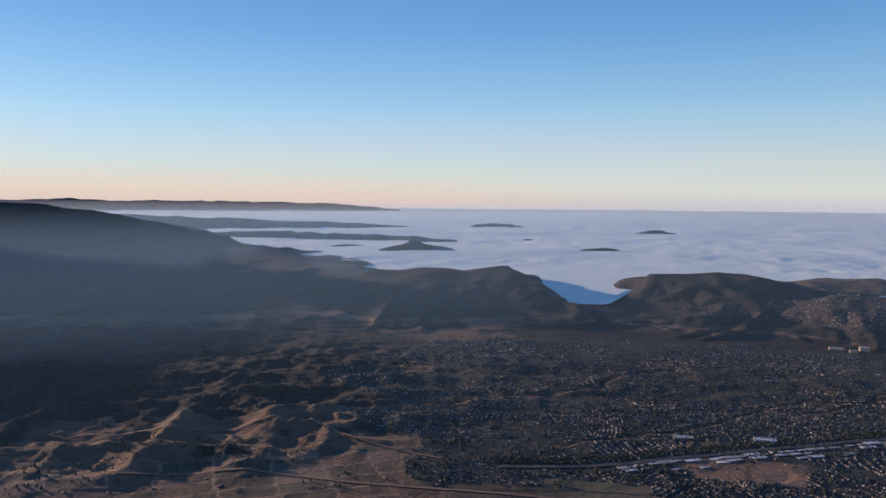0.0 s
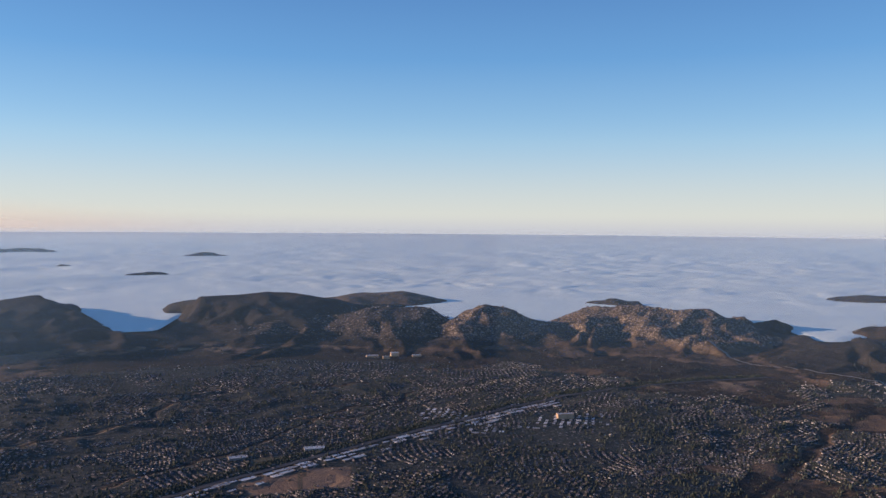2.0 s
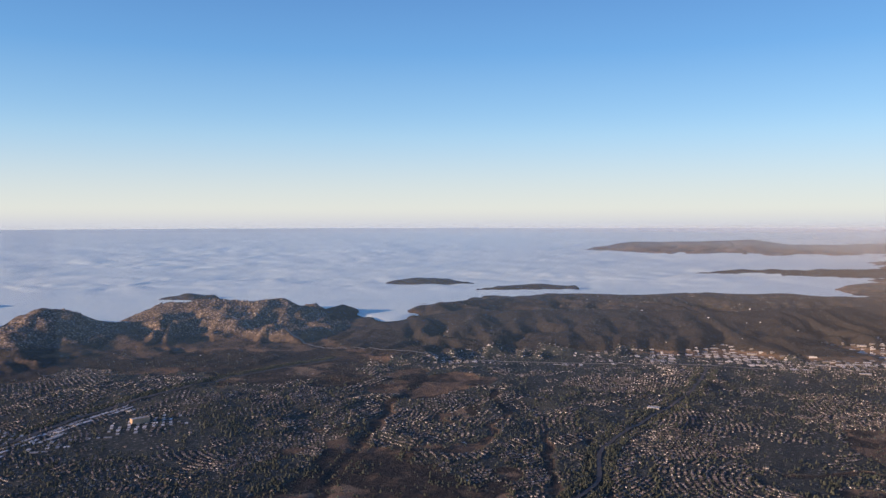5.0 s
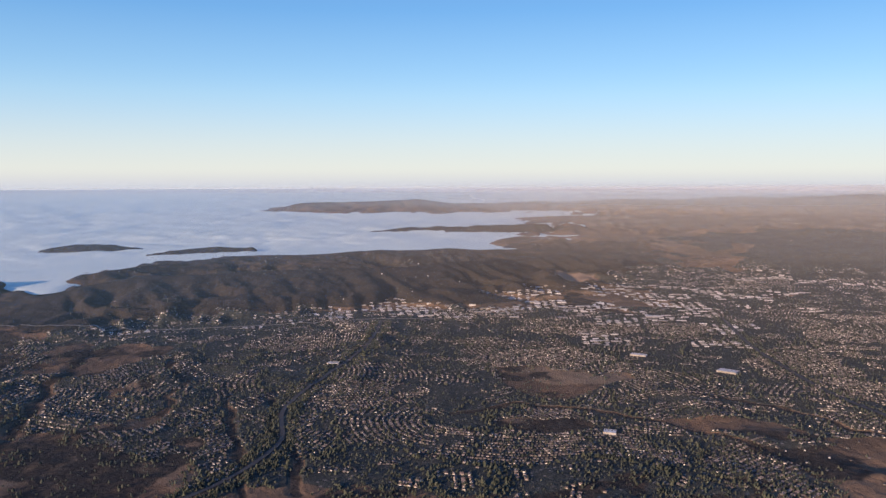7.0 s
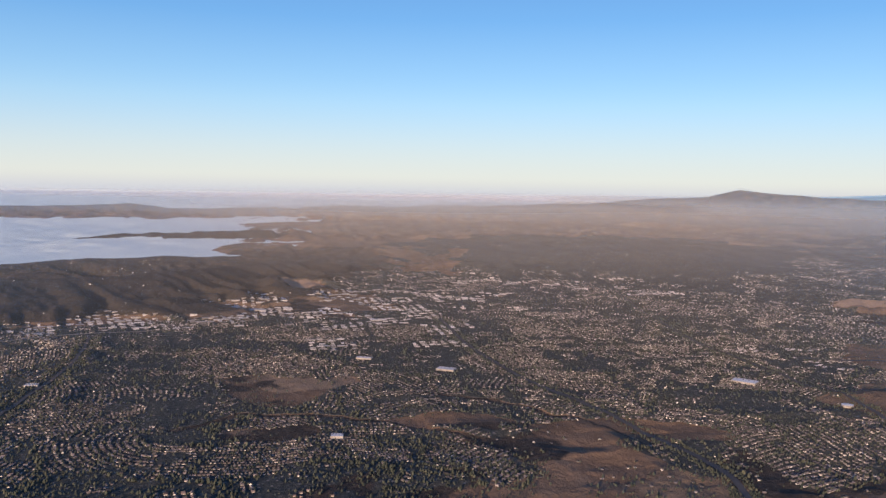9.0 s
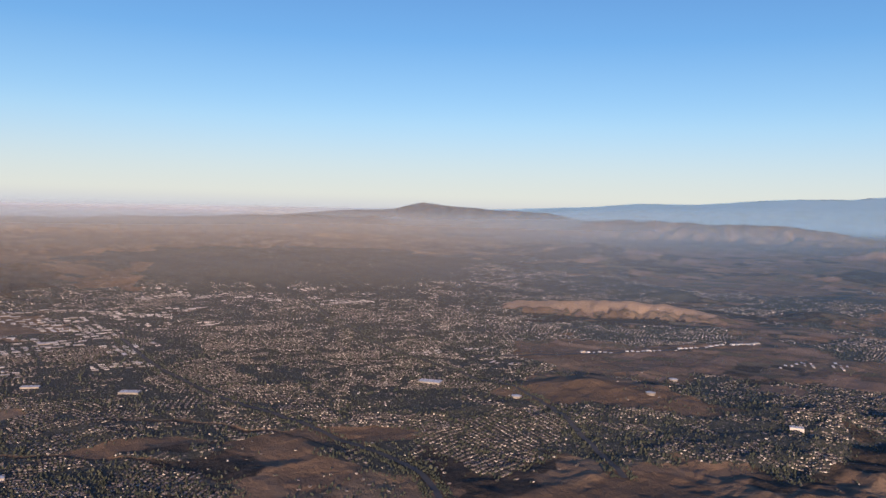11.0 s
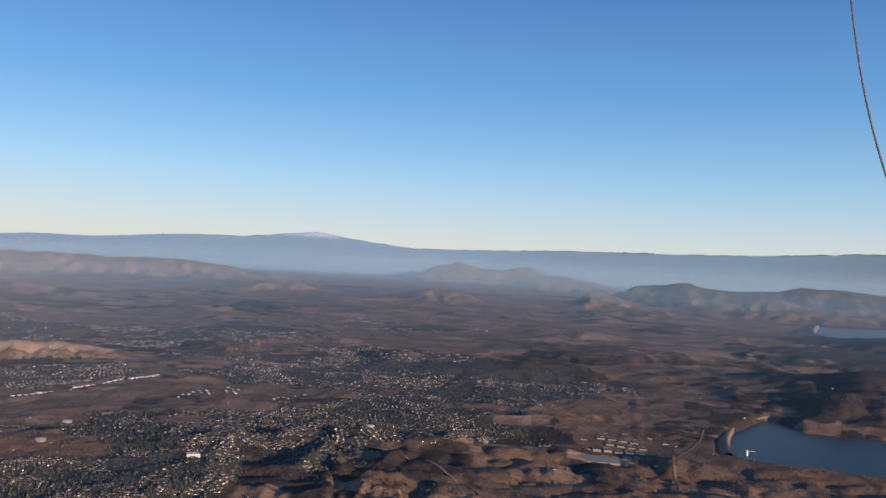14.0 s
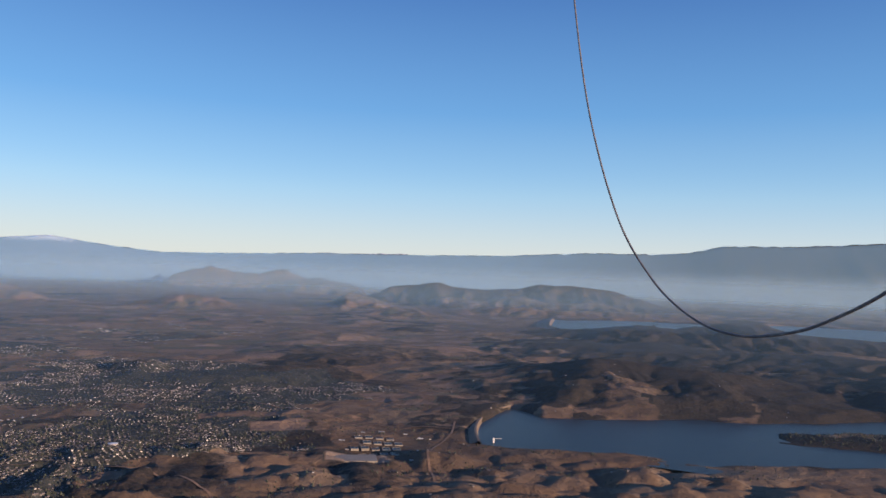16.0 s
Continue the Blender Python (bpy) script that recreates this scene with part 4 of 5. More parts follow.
def ribbon(points, width, lift, steps=12):
    """Vertices and quads of a strip that follows the ground along a smooth line through (bearing, distance) points."""
    p = np.array([polar(b, d) for b, d in points])
    p = np.concatenate([[2 * p[0] - p[1]], p, [2 * p[-1] - p[-2]]])
    out = []
    for k in range(1, len(p) - 2):
        for t in np.linspace(0, 1, steps, endpoint=k == len(p) - 3):
            out.append(0.5 * (2 * p[k] + (p[k + 1] - p[k - 1]) * t + (2 * p[k - 1] - 5 * p[k] + 4 * p[k + 1] - p[k + 2]) * t * t
                              + (3 * p[k] - p[k - 1] - 3 * p[k + 1] + p[k + 2]) * t ** 3))
    c = np.array(out)
    g = np.gradient(c, axis=0)
    g /= np.linalg.norm(g, axis=1)[:, None]
    side = np.stack([-g[:, 1], g[:, 0]], -1)
    return c, side


def road(name, points, width, material, label, lift=0.25, steps=14):
    c, side = ribbon(points, width, lift, steps)
    rows = []
    for s in (-0.5, 0.0, 0.5):
        e = c + side * width * s
        rows.append(np.stack([e[:, 0], e[:, 1], height(e[:, 0], e[:, 1]) + lift], -1))
    top = np.maximum(np.maximum(rows[0][:, 2], rows[1][:, 2]), rows[2][:, 2])
    for r in rows:
        r[:, 2] = top
    n = len(c)
    v = np.concatenate(rows)
    i = np.arange(n - 1)
    q = np.concatenate([np.stack([i + k * n, i + k * n + n, i + k * n + n + 1, i + k * n + 1], -1)[:, ::-1] for k in (0, 1)])
    return tagged(new(name, mesh_from(name, v, [q], [material], smooth_shade=True)), label, "road", kind="structure")


ROADS = (
    ("road_freeway", ((4, 292), (12.6, 302), (21.4, 335), (31.6, 390), (39.5, 455), (47, 510), (54, 560)), 3.2, ASPHALT),
    ("road_parkway", ((60, 240), (68, 262), (72.5, 300), (73, 345), (76, 400), (79, 470), (80, 540)), 1.8, ASPHALT),
    ("road_boulevard", ((127, 255), (124, 300), (117, 350), (110, 420), (106, 500), (104, 600)), 2.6, ASPHALT),
    ("road_valley", ((139.5, 300), (136.5, 350), (133, 410), (127, 480), (122, 560), (118, 680), (116, 850)), 2.4, ASPHALT),
    ("road_canyon", ((45.8, 690), (50, 640), (54, 595), (60, 560), (70, 545), (84, 560)), 2.2, CONCRETE),
    ("road_ranch", ((172, 330), (168, 380), (164, 420), (158, 430), (150, 425)), 1.3, SOIL),
    ("road_plant", ((186, 520), (182, 520), (176, 545), (170, 600), (160, 620)), 1.4, SOIL),
    ("road_lake", ((184.5, 400), (184, 450), (185.5, 500), (185.8, 540)), 1.3, SOIL),
    ("road_farm", ((-24, 300), (-14, 292), (-6, 275), (4, 265), (14, 262)), 1.6, SOIL),
    ("road_hill", ((-27, 360), (-18, 345), (-11, 350), (-6, 320), (0, 300)), 1.4, SOIL),
)
for name, pts, w, mat in ROADS:
    road(name, pts, w, mat, "road across the valley floor")


# ---- the dams
def dam(points, z0, z1, out, label):
    """An earth dam: a curved bank with a flat crest, sloping down to both sides."""
    c, side = ribbon(points, 1, 0, 10)
    ob = thing("earth_dam", pose(0, 0, 0), label, "dam")
    n = len(c)
    i = np.arange(n - 1)

    def strip(name, offs, zs, mat, lab):
        v = np.concatenate([np.stack([c[:, 0] + side[:, 0] * o, c[:, 1] + side[:, 1] * o, np.full(n, z)], -1) for o, z in zip(offs, zs)])
        q = np.concatenate([np.stack([i + k * n, i + k * n + n, i + k * n + n + 1, i + k * n + 1], -1) for k in range(len(offs) - 1)])
        part(name, mesh_from(name, v, [q], [mat], smooth_shade=False), ob, lab)
    strip("water_face", (-out * 0.3, -0.7), (z0, z1), DAM_FACE, "tan stone facing")
    strip("crest_road", (-0.7, 0.7), (z1, z1), DAM_FACE, "tan crest road")
    strip("dry_face", (0.7, out * 0.9, out), (z1, z0 + (z1 - z0) * 0.35, z0 - 2), SOIL, "dry grassed bank")
    return ob


dam(((187.6, 482), (187.3, 520), (187.6, 560), (188.4, 595), (189.8, 628)), LAKE_Z - 2, 1.0, 9, "curved tan earth dam at the end of the reservoir")
dam(((192.9, 1490), (192.35, 1560), (192.3, 1680), (192.5, 1850)), FAR_Z - 3, 10, 30, "tall pale dam at the far reservoir")


# ---- buildings
def gable(w, l, h, r):
    """Arrays of one gabled house: vertices, wall quads, gable triangles, roof quads (with a small overhang)."""
    a, b, o = w / 2, l / 2, 0.12
    v = np.array([(-a, -b, -0.5), (a, -b, -0.5), (a, b, -0.5), (-a, b, -0.5), (-a, -b, h), (a, -b, h), (a, b, h), (-a, b, h), (0, -b, h + r), (0, b, h + r),
                  (-a - o, -b - o, h - 0.04), (-a - o, b + o, h - 0.04), (a + o, -b - o, h - 0.04), (a + o, b + o, h - 0.04), (0, -b - o, h + r + 0.03), (0, b + o, h + r + 0.03)])
    walls = np.array([(0, 1, 5, 4), (1, 2, 6, 5), (2, 3, 7, 6), (3, 0, 4, 7)])
    tris = np.array([(4, 5, 8), (6, 7, 9)])
    roof = np.array([(11, 10, 14, 15), (12, 13, 15, 14)])
    return v, walls, tris, roof


rng = np.random.default_rng(7)


ROAD_MAP = np.zeros((1500, 1500), bool)


def map_roads():
    """Marks the strips that roads take up on a plan of 2-unit squares."""
    for _, pts, w, _ in ROADS:
        c, side = ribbon(pts, w, 0, 60)
        for o in np.arange(-w / 2 - 1.4, w / 2 + 1.5, 0.7):
            e = c + side * o
            ROAD_MAP[np.clip(((e[:, 0] + 750)).astype(int), 0, 1499), np.clip(((e[:, 1] + 750)).astype(int), 0, 1499)] = True


map_roads()


def off_road(x, y):
    return ~ROAD_MAP[np.clip((x + 750).astype(int), 0, 1499), np.clip((y + 750).astype(int), 0, 1499)]


def estates():
    """House plots: curved rows of lots, estate by estate, each with its own streets."""
    seeds = []
    step = 46
    for ix in range(-6, 30):
        for iy in range(-30, 20):
            x, y = (ix + rng.uniform(0.05, 0.95)) * step, (iy + rng.uniform(0.05, 0.95)) * step
            b, d = bearing_of(x, y), math.hypot(x, y)
            if 170 < d < 1400 and -20 < b < 186:
                seeds.append((x, y, rng.uniform(0, 360), rng.choice((-1, 1)) * rng.uniform(30, 200), rng.choice((0.12, 0.35, 0.6, 0.8, 1.3))))
    sx, sy = np.array([s[0] for s in seeds]), np.array([s[1] for s in seeds])
    px, py, pa = [], [], []
    rows, v = [], -48.0
    while v < 48:
        rows += [v, v + 2.7]
        v += 5.3
    u = np.arange(-48, 48, 1.45)
    for k, (x, y, ang, rad, fill) in enumerate(seeds):
        uu, vv = np.meshgrid(u, np.array(rows), indexing="ij")
        uu = uu + rng.uniform(-0.1, 0.1, uu.shape)
        th = uu / abs(rad)
        lx, ly = (abs(rad) + vv * np.sign(rad)) * np.sin(th), ((abs(rad) + vv * np.sign(rad)) * np.cos(th) - abs(rad)) * np.sign(rad)
        c, s = math.cos(radians(ang)), math.sin(radians(ang))
        wx, wy = (x + lx * c - ly * s).reshape(-1), (y + lx * s + ly * c).reshape(-1)
        wx, wy = wx + 7 * (vnoise(wx / 30, wy / 30, 91) - 0.5), wy + 7 * (vnoise(wx / 30, wy / 30, 92) - 0.5)
        near = np.nonzero(np.hypot(sx - x, sy - y) < 150)[0]
        qx, qy = wx + 40 * (vnoise(wx / 26, wy / 26, 93) - 0.5), wy + 40 * (vnoise(wx / 26, wy / 26, 94) - 0.5)
        dd = np.hypot(qx[:, None] - sx[near], qy[:, None] - sy[near])
        order = np.partition(dd, 1, axis=1)
        mine = (near[np.argmin(dd, axis=1)] == k) & (order[:, 1] - order[:, 0] > 3.0) & (0.35 * rng.random(len(wx)) + 0.3 + 1.3 * (vnoise(wx / 9, wy / 9, 95) - 0.5) < fill)
        px.append(wx[mine]), py.append(wy[mine]), pa.append((radians(ang) - (th * np.sign(rad)).reshape(-1))[mine])
    px, py, pa = np.concatenate(px), np.concatenate(py), np.concatenate(pa)
    d = np.hypot(px, py)
    want = built(px, py) > 0.4 + 0.06 * rng.random(len(px))
    want &= rng.random(len(px)) < np.interp(d, (200, 450, 600, 800, 1000), (0.92, 0.8, 0.6, 0.4, 0.28))
    want &= (d > 190) & off_road(px, py)
    px, py, pa = px[want], py[want], pa[want]
    z, rock, shrub = land(px, py)
    want = (z < 8) & (rock < 0.05) & (plots(px, py) == 0)
    return px[want], py[want], pa[want], z[want], sx, sy


hx, hy, ha, hz, seed_x, seed_y = estates()
# lone houses among the fields and hills
lb, ld = rng.uniform(-28, 212, 3400), 270 * (1500 / 270) ** rng.random(3400)
# villas on the plateau and the uplands
lb, ld = np.concatenate([lb, rng.uniform(58, 84, 420), rng.uniform(84, 132, 2600)]), np.concatenate([ld, rng.uniform(690, 920, 420), rng.uniform(900, 2350, 2600)])
lx_, ly_ = ld * np.sin(np.radians(lb)), ld * np.cos(np.radians(lb))
lz_, lrock, lshrub = land(lx_, ly_)
lnear, lfar = in_lake(lx_, ly_)
lone = (lrock < 0.1) & ((lz_ < 24) | (ld > 900)) & (lnear < -6) & (lfar < -20) & off_road(lx_, ly_) & ((lb > 60) | (ld < 620)) & (fbm(lx_ / 60, ly_ / 60, 3, 99) > np.where(ld > 900, 0.5, 0.47))
hx, hy, ha, hz = np.append(hx, lx_[lone]), np.append(hy, ly_[lone]), np.append(ha, lb[lone]), np.append(hz, lz_[lone])
hd, hbear = np.hypot(hx, hy), bearing_of(hx, hy)
# the houses of one estate below the eye stand singly; the rest of the town is one mass of roofs
single = (hbear > 74) & (hbear < 100) & (hd < 262)
single_ids = np.nonzero(single)[0][:290]
mass = np.ones(len(hx), bool)
mass[single_ids] = False
mx, my, ma, mz = hx[mass], hy[mass], ha[mass], hz[mass]
n = len(mx)
hv, hw, ht, hr = gable(0.7, 0.92, 0.22, 0.18)
sw, sl, sh = rng.uniform(0.85, 1.25, n), rng.uniform(0.85, 1.3, n), rng.uniform(0.85, 1.35, n)
far_up = 1 + 0.35 * smooth(np.hypot(mx, my), 700, 1100) + 1.9 * smooth(np.hypot(mx, my), 1150, 1700)
turn = ma + np.where(rng.random(n) < 0.5, 0, math.pi / 2)
c, s = np.cos(turn), np.sin(turn)
lx, ly, lz = hv[:, 0] * (sw * far_up)[:, None], hv[:, 1] * (sl * far_up)[:, None], hv[:, 2] * sh[:, None]
V = np.stack([mx[:, None] + lx * c[:, None] - ly * s[:, None], my[:, None] + lx * s[:, None] + ly * c[:, None], mz[:, None] + lz], -1)
off = (np.arange(n) * len(hv))[:, None, None]
faces = [(hw[None] + off).reshape(-1, 4), (hr[None] + off).reshape(-1, 4), (ht[None] + off).reshape(-1, 3)]
slots = [np.zeros(len(faces[0])), np.ones(len(faces[1])), np.zeros(len(faces[2]))]
tagged(new("housing", mesh_from("housing", V.reshape(-1, 3), faces, [WALLS, ROOFS], slots)),
       "thousands of pale stucco houses with tiled roofs on curved streets", "houses", kind="stuff")

HOUSE_KINDS = []
for w, l, h, r in ((0.9, 1.12, 0.32, 0.2), (0.96, 1.05, 0.42, 0.2), (0.8, 1.2, 0.3, 0.22)):
    v, q, t3, rf = gable(w, l, h, r)
    HOUSE_KINDS.append((mesh_from("body", v[:10], [q, t3], [surface("stucco_wall", [(0.3, (0.3, 0.25, 0.2)), (0.65, (0.52, 0.48, 0.43))], 0.4, 0.8, 3.0, per_object=0.5)]),
                        mesh_from("roof", v[10:], [rf - 10], [surface("tiled_roof", [(0.3, (0.07, 0.05, 0.045)), (0.65, (0.24, 0.18, 0.15))], 0.4, 0.8, 3.0, per_object=0.5)])))
for k in single_ids:
    wm, rm = HOUSE_KINDS[k % 3]
    ob = thing("house", pose(hx[k], hy[k], hz[k], 0, 0, math.degrees(ha[k]) + (90 if k % 2 else 0)), "pale stucco house with a low tiled gable roof", "house", "houses of the near estate")
    part("body", wm, ob)
    part("roof", rm, ob, "brown tiled gable roof")


def shed_meshes(w, l, h, wall=None):
    """A large flat-roofed building: walls, a roof sunk behind a parapet, and roof units."""
    bm = bmesh.new()
    box(bm, -w / 2, w / 2, -l / 2, l / 2, -1.0, h)
    bm.faces.ensure_lookup_table()
    top = bm.faces[0]
    bmesh.ops.inset_region(bm, faces=[top], thickness=0.12)
    bmesh.ops.translate(bm, verts=top.verts[:], vec=(0, 0, -0.1))
    bm.faces.remove(top)
    walls = from_bm("body", bm, wall or STUCCO)
    bm = bmesh.new()
    v = [bm.verts.new((x, y, h - 0.1)) for x, y in ((-w / 2 + .1, -l / 2 + .1), (w / 2 - .1, -l / 2 + .1), (w / 2 - .1, l / 2 - .1), (-w / 2 + .1, l / 2 - .1))]
    bm.faces.new(v)
    roof = from_bm("roof", bm, WHITE_ROOF)
    bm = bmesh.new()
    box(bm, -0.25, 0.25, -0.2, 0.2, 0, 0.22)
    unit = from_bm("roof_unit", bm, ASPHALT)
    return walls, roof, unit


SHED_WALL = surface("shed_wall", [(0.25, (0.14, 0.12, 0.1)), (0.5, (0.27, 0.235, 0.2)), (0.75, (0.5, 0.46, 0.42))], 0.2, 0.8, 1.0, per_island=0.6)
SHED_ROOF = surface("shed_roof", [(0.25, (0.26, 0.25, 0.24)), (0.5, (0.52, 0.49, 0.45)), (0.72, (0.76, 0.73, 0.68))], 0.1, 0.6, 1.0, per_island=0.5)
SHEDS = [(w, l, h, shed_meshes(w, l, h)) for w, l, h in ((3.6, 1.7, 0.36), (5.0, 2.1, 0.4), (2.5, 1.4, 0.36), (6.8, 2.6, 0.44), (3.6, 3.4, 0.4))]


def shed(kind, m, name="warehouse", label="long white flat-roofed warehouse", group="warehouses of the business park"):
    w, l, h, (wm, rm, um) = SHEDS[kind]
    ob = thing(name, m, label, "building", group)
    part("body", wm, ob)
    part("roof", rm, ob, "pale flat roof")
    for u in (0.22,):
        part("roof_unit", um, ob, "grey roof unit", pose(u * w, (0.2 if u > 0 else -0.15) * l, h - 0.1))
    return ob


TAKEN = []


def place_sheds(b0, b1, d0, d1, count, turn, kinds=(0, 1, 2, 3, 4)):
    tries = 0
    while count and tries < 4000:
        tries += 1
        b, d = rng.uniform(b0, b1), math.sqrt(rng.uniform(d0 ** 2, d1 ** 2))
        x, y = polar(b, d)
        k = int(rng.choice(kinds))
        r = max(SHEDS[k][0], SHEDS[k][1]) * 0.62
        if any(math.hypot(x - tx, y - ty) < r + tr for tx, ty, tr in TAKEN):
            continue
        zz, rock, shrub = land(np.array([x]), np.array([y]))
        if zz[0] > 9 or rock[0] > 0.05:
            continue
        TAKEN.append((x, y, r))
        shed(k, pose(x, y, float(zz[0]), 0, 0, turn + rng.choice((0, 90)) + rng.uniform(-4, 4)))
        count -= 1


MORE_SHEDS = []


def business_park(b0, b1, d0, d1, turn, fill, single, pitch=(6.4, 4.4), kinds=(0, 0, 1, 2, 3)):
    """Rows of warehouses that all face one way; the first so many stand singly."""
    cx, cy = polar((b0 + b1) / 2, (d0 + d1) / 2)
    c, s_ = math.cos(radians(turn)), math.sin(radians(turn))
    for v in np.arange(-160, 160, pitch[1]):
        for u in np.arange(-160, 160, pitch[0]):
            u2, v2 = u + rng.uniform(-0.6, 0.6), v + rng.uniform(-0.4, 0.4)
            x, y = cx + u2 * c - v2 * s_, cy + u2 * s_ + v2 * c
            b, d = float(bearing_of(x, y)), math.hypot(x, y)
            clump = float(vnoise(np.array([x / 22]), np.array([y / 22]), 88)[0])
            if not (b0 < b < b1 and d0 < d < d1) or clump + rng.uniform(-0.15, 0.15) > fill or not off_road(np.array([x]), np.array([y]))[0]:
                continue
            zz, rock, shrub = land(np.array([x]), np.array([y]))
            if zz[0] > 4.5 or rock[0] > 0.05:
                continue
            k = int(rng.choice(kinds))
            r = SHEDS[k][0] * 0.55
            if any(math.hypot(x - tx, y - ty) < 0.8 * (r + tr) for tx, ty, tr in TAKEN):
                continue
            TAKEN.append((x, y, r))
            face = turn + (90 if rng.random() < 0.12 else 0)
            if single > 0 and rng.random() < 0.6:
                single -= 1
                shed(k, pose(x, y, float(zz[0]), 0, 0, face))
            else:
                MORE_SHEDS.append((x, y, float(zz[0]), face, *SHEDS[k][:3]))


business_park(76, 90, 560, 650, -75, 0.52, 45)
business_park(86, 104, 590, 740, -88, 0.5, 45)
business_park(60, 78, 535, 585, -65, 0.24, 15, (5.5, 4.0), (0, 2, 2))
business_park(93, 110, 470, 590, -92, 0.25, 22)
def strip_park(points, offset, step, fill, kinds):
    """Sheds in line along a road."""
    c, side = ribbon(points, 1, 0, 80)
    g = np.gradient(c, axis=0)
    run = np.concatenate([[0], np.cumsum(np.hypot(*np.diff(c, axis=0).T))])
    for at_ in np.arange(2, run[-1] - 2, step):
        k = int(np.searchsorted(run, at_))
        if rng.random() > fill:
            continue
        x, y = c[k] + side[k] * (offset + rng.uniform(-0.5, 0.5))
        kind = int(rng.choice(kinds))
        TAKEN.append((x, y, SHEDS[kind][0] * 0.55))
        shed(kind, pose(x, y, float(height(x, y)[0]), 0, 0, math.degrees(math.atan2(g[k][1], g[k][0])) + rng.uniform(-4, 4)), "warehouse",
             "long pale warehouse beside the freeway", "warehouses along the freeway")


for off, fill_ in ((4.2, 0.75), (8.0, 0.5), (12.0, 0.35), (-5.5, 0.15)):
    strip_park(ROADS[0][1][1:5], -off, 5.6, fill_, (0, 1, 1, 3))
business_park(30, 44, 366, 440, 45, 0.24, 8, (5.2, 3.8), (0, 2, 2))
business_park(124, 133, 500, 560, -60, 0.34, 25, (5.4, 4.2), (0, 1, 2))
business_park(104, 122, 640, 900, -100, 0.17, 10)
business_park(149, 158, 520, 620, -50, 0.11, 6, (5.4, 4.2), (0, 2))
place_sheds(155, 166, 1050, 1500, 10, 10)


def shed_mass():
    """The rest of the business parks, joined."""
    unit = np.array([(-.5, -.5, 0), (.5, -.5, 0), (.5, .5, 0), (-.5, .5, 0), (-.5, -.5, 1), (.5, -.5, 1), (.5, .5, 1), (-.5, .5, 1)])
    f = np.array([(0, 1, 5, 4), (1, 2, 6, 5), (2, 3, 7, 6), (3, 0, 4, 7), (4, 5, 6, 7)])
    vs = []
    for x, y, z, face, w, l_, h in MORE_SHEDS:
        c, s_ = math.cos(radians(face)), math.sin(radians(face))
        p = unit * (w, l_, h + 1) - (0, 0, 1)
        vs.append(np.stack([x + p[:, 0] * c - p[:, 1] * s_, y + p[:, 0] * s_ + p[:, 1] * c, z + p[:, 2]], -1))
    q = (f[None] + (np.arange(len(vs)) * 8)[:, None, None]).reshape(-1, 4)
    slots = np.tile([0, 0, 0, 0, 1], len(vs))
    tagged(new("business_sheds", mesh_from("business_sheds", np.concatenate(vs), [q], [SHED_WALL, SHED_ROOF], [slots])),
           "many low pale warehouses in rows", "buildings", kind="stuff")


shed_mass()

BIG = shed_meshes(12.5, 7.5, 1.1)


def large(b, d, turn, meshes, size, name, label, lift=0.0):
    ob = thing(name, at(b, d, turn, lift), label, "building")
    part("body", meshes[0], ob)
    part("roof", meshes[1], ob, "pale flat roof")
    for u in (-0.35, -0.1, 0.15, 0.38):
        part("roof_unit", meshes[2], ob, "grey roof unit", pose(u * size[0], 0.15 * size[1], size[2] - 0.1))
    return ob


large(125.3, 444, -15, BIG, (12.5, 7.5, 1.1), "distribution_centre", "very large white warehouse beside a dark grove")
TOWER = shed_meshes(8.5, 3.0, 2.6, TAN)
large(40.5, 410, 22, TOWER, (8.5, 3, 2.6), "hotel", "broad sunlit hotel block in the town")
for b, d, kind, h in ((26.6, 590, (9, 5, 1.4), 0), (28.2, 596, (6, 5, 2.8), 0), (29.8, 590, (7, 4, 1.2), 0), (27.6, 584, (5, 3, 1.6), 0)):
    large(b, d, 10, shed_meshes(*kind, TAN), kind, "casino_hotel", "pale resort building at the foot of the granite hills")
for b, d, kind in ((17.2, 345, (8, 4, .9)), (22.5, 352, (9, 4, 1)), (99.5, 585, (12, 5, 1)), (91, 640, (13, 5, 1)), (104.5, 430, (10, 6, 1)), (76.5, 425, (6, 4, 1)), (96.6, 312, (5, 4, 1.2)),
                   (150.5, 388, (6, 4, 1)), (98.5, 455, (9, 4, 1))):
    large(b, d, rng.uniform(-20, 20), shed_meshes(*kind), kind, "store_building", "large flat-roofed store with a pale roof")

# ---- the airport
road("road_runway", ((128.5, 527), (134, 548), (140, 585), (147.5, 635)), 4.2, ASPHALT, "long grey airport runway")
road("road_taxiway", ((131, 545), (136, 570), (142, 610), (147, 645)), 1.6, ASPHALT, "narrow taxiway beside the runway")


def hangar_meshes(w, l, h):
    bm = bmesh.new()
    seg = 8
    prof = [(-w / 2, -1.0)] + [(-w / 2 * math.cos(math.pi * k / seg), h * 0.6 + h * 0.4 * math.sin(math.pi * k / seg)) for k in range(seg + 1)] + [(w / 2, -1.0)]
    a = [bm.verts.new((x, -l / 2, z)) for x, z in prof]
    b = [bm.verts.new((x, l / 2, z)) for x, z in prof]
    for k in range(len(prof) - 1):
        bm.faces.new((a[k], a[k + 1], b[k + 1], b[k]))
    bm.faces.new(a[::-1]), bm.faces.new(b)
    shell = from_bm("shell", bm, WHITE_ROOF)
    bm = bmesh.new()
    box(bm, -w * 0.4, w * 0.4, -l / 2 - 0.06, -l / 2 - 0.01, -0.5, h * 0.62)
    return shell, from_bm("door", bm, STUCCO)


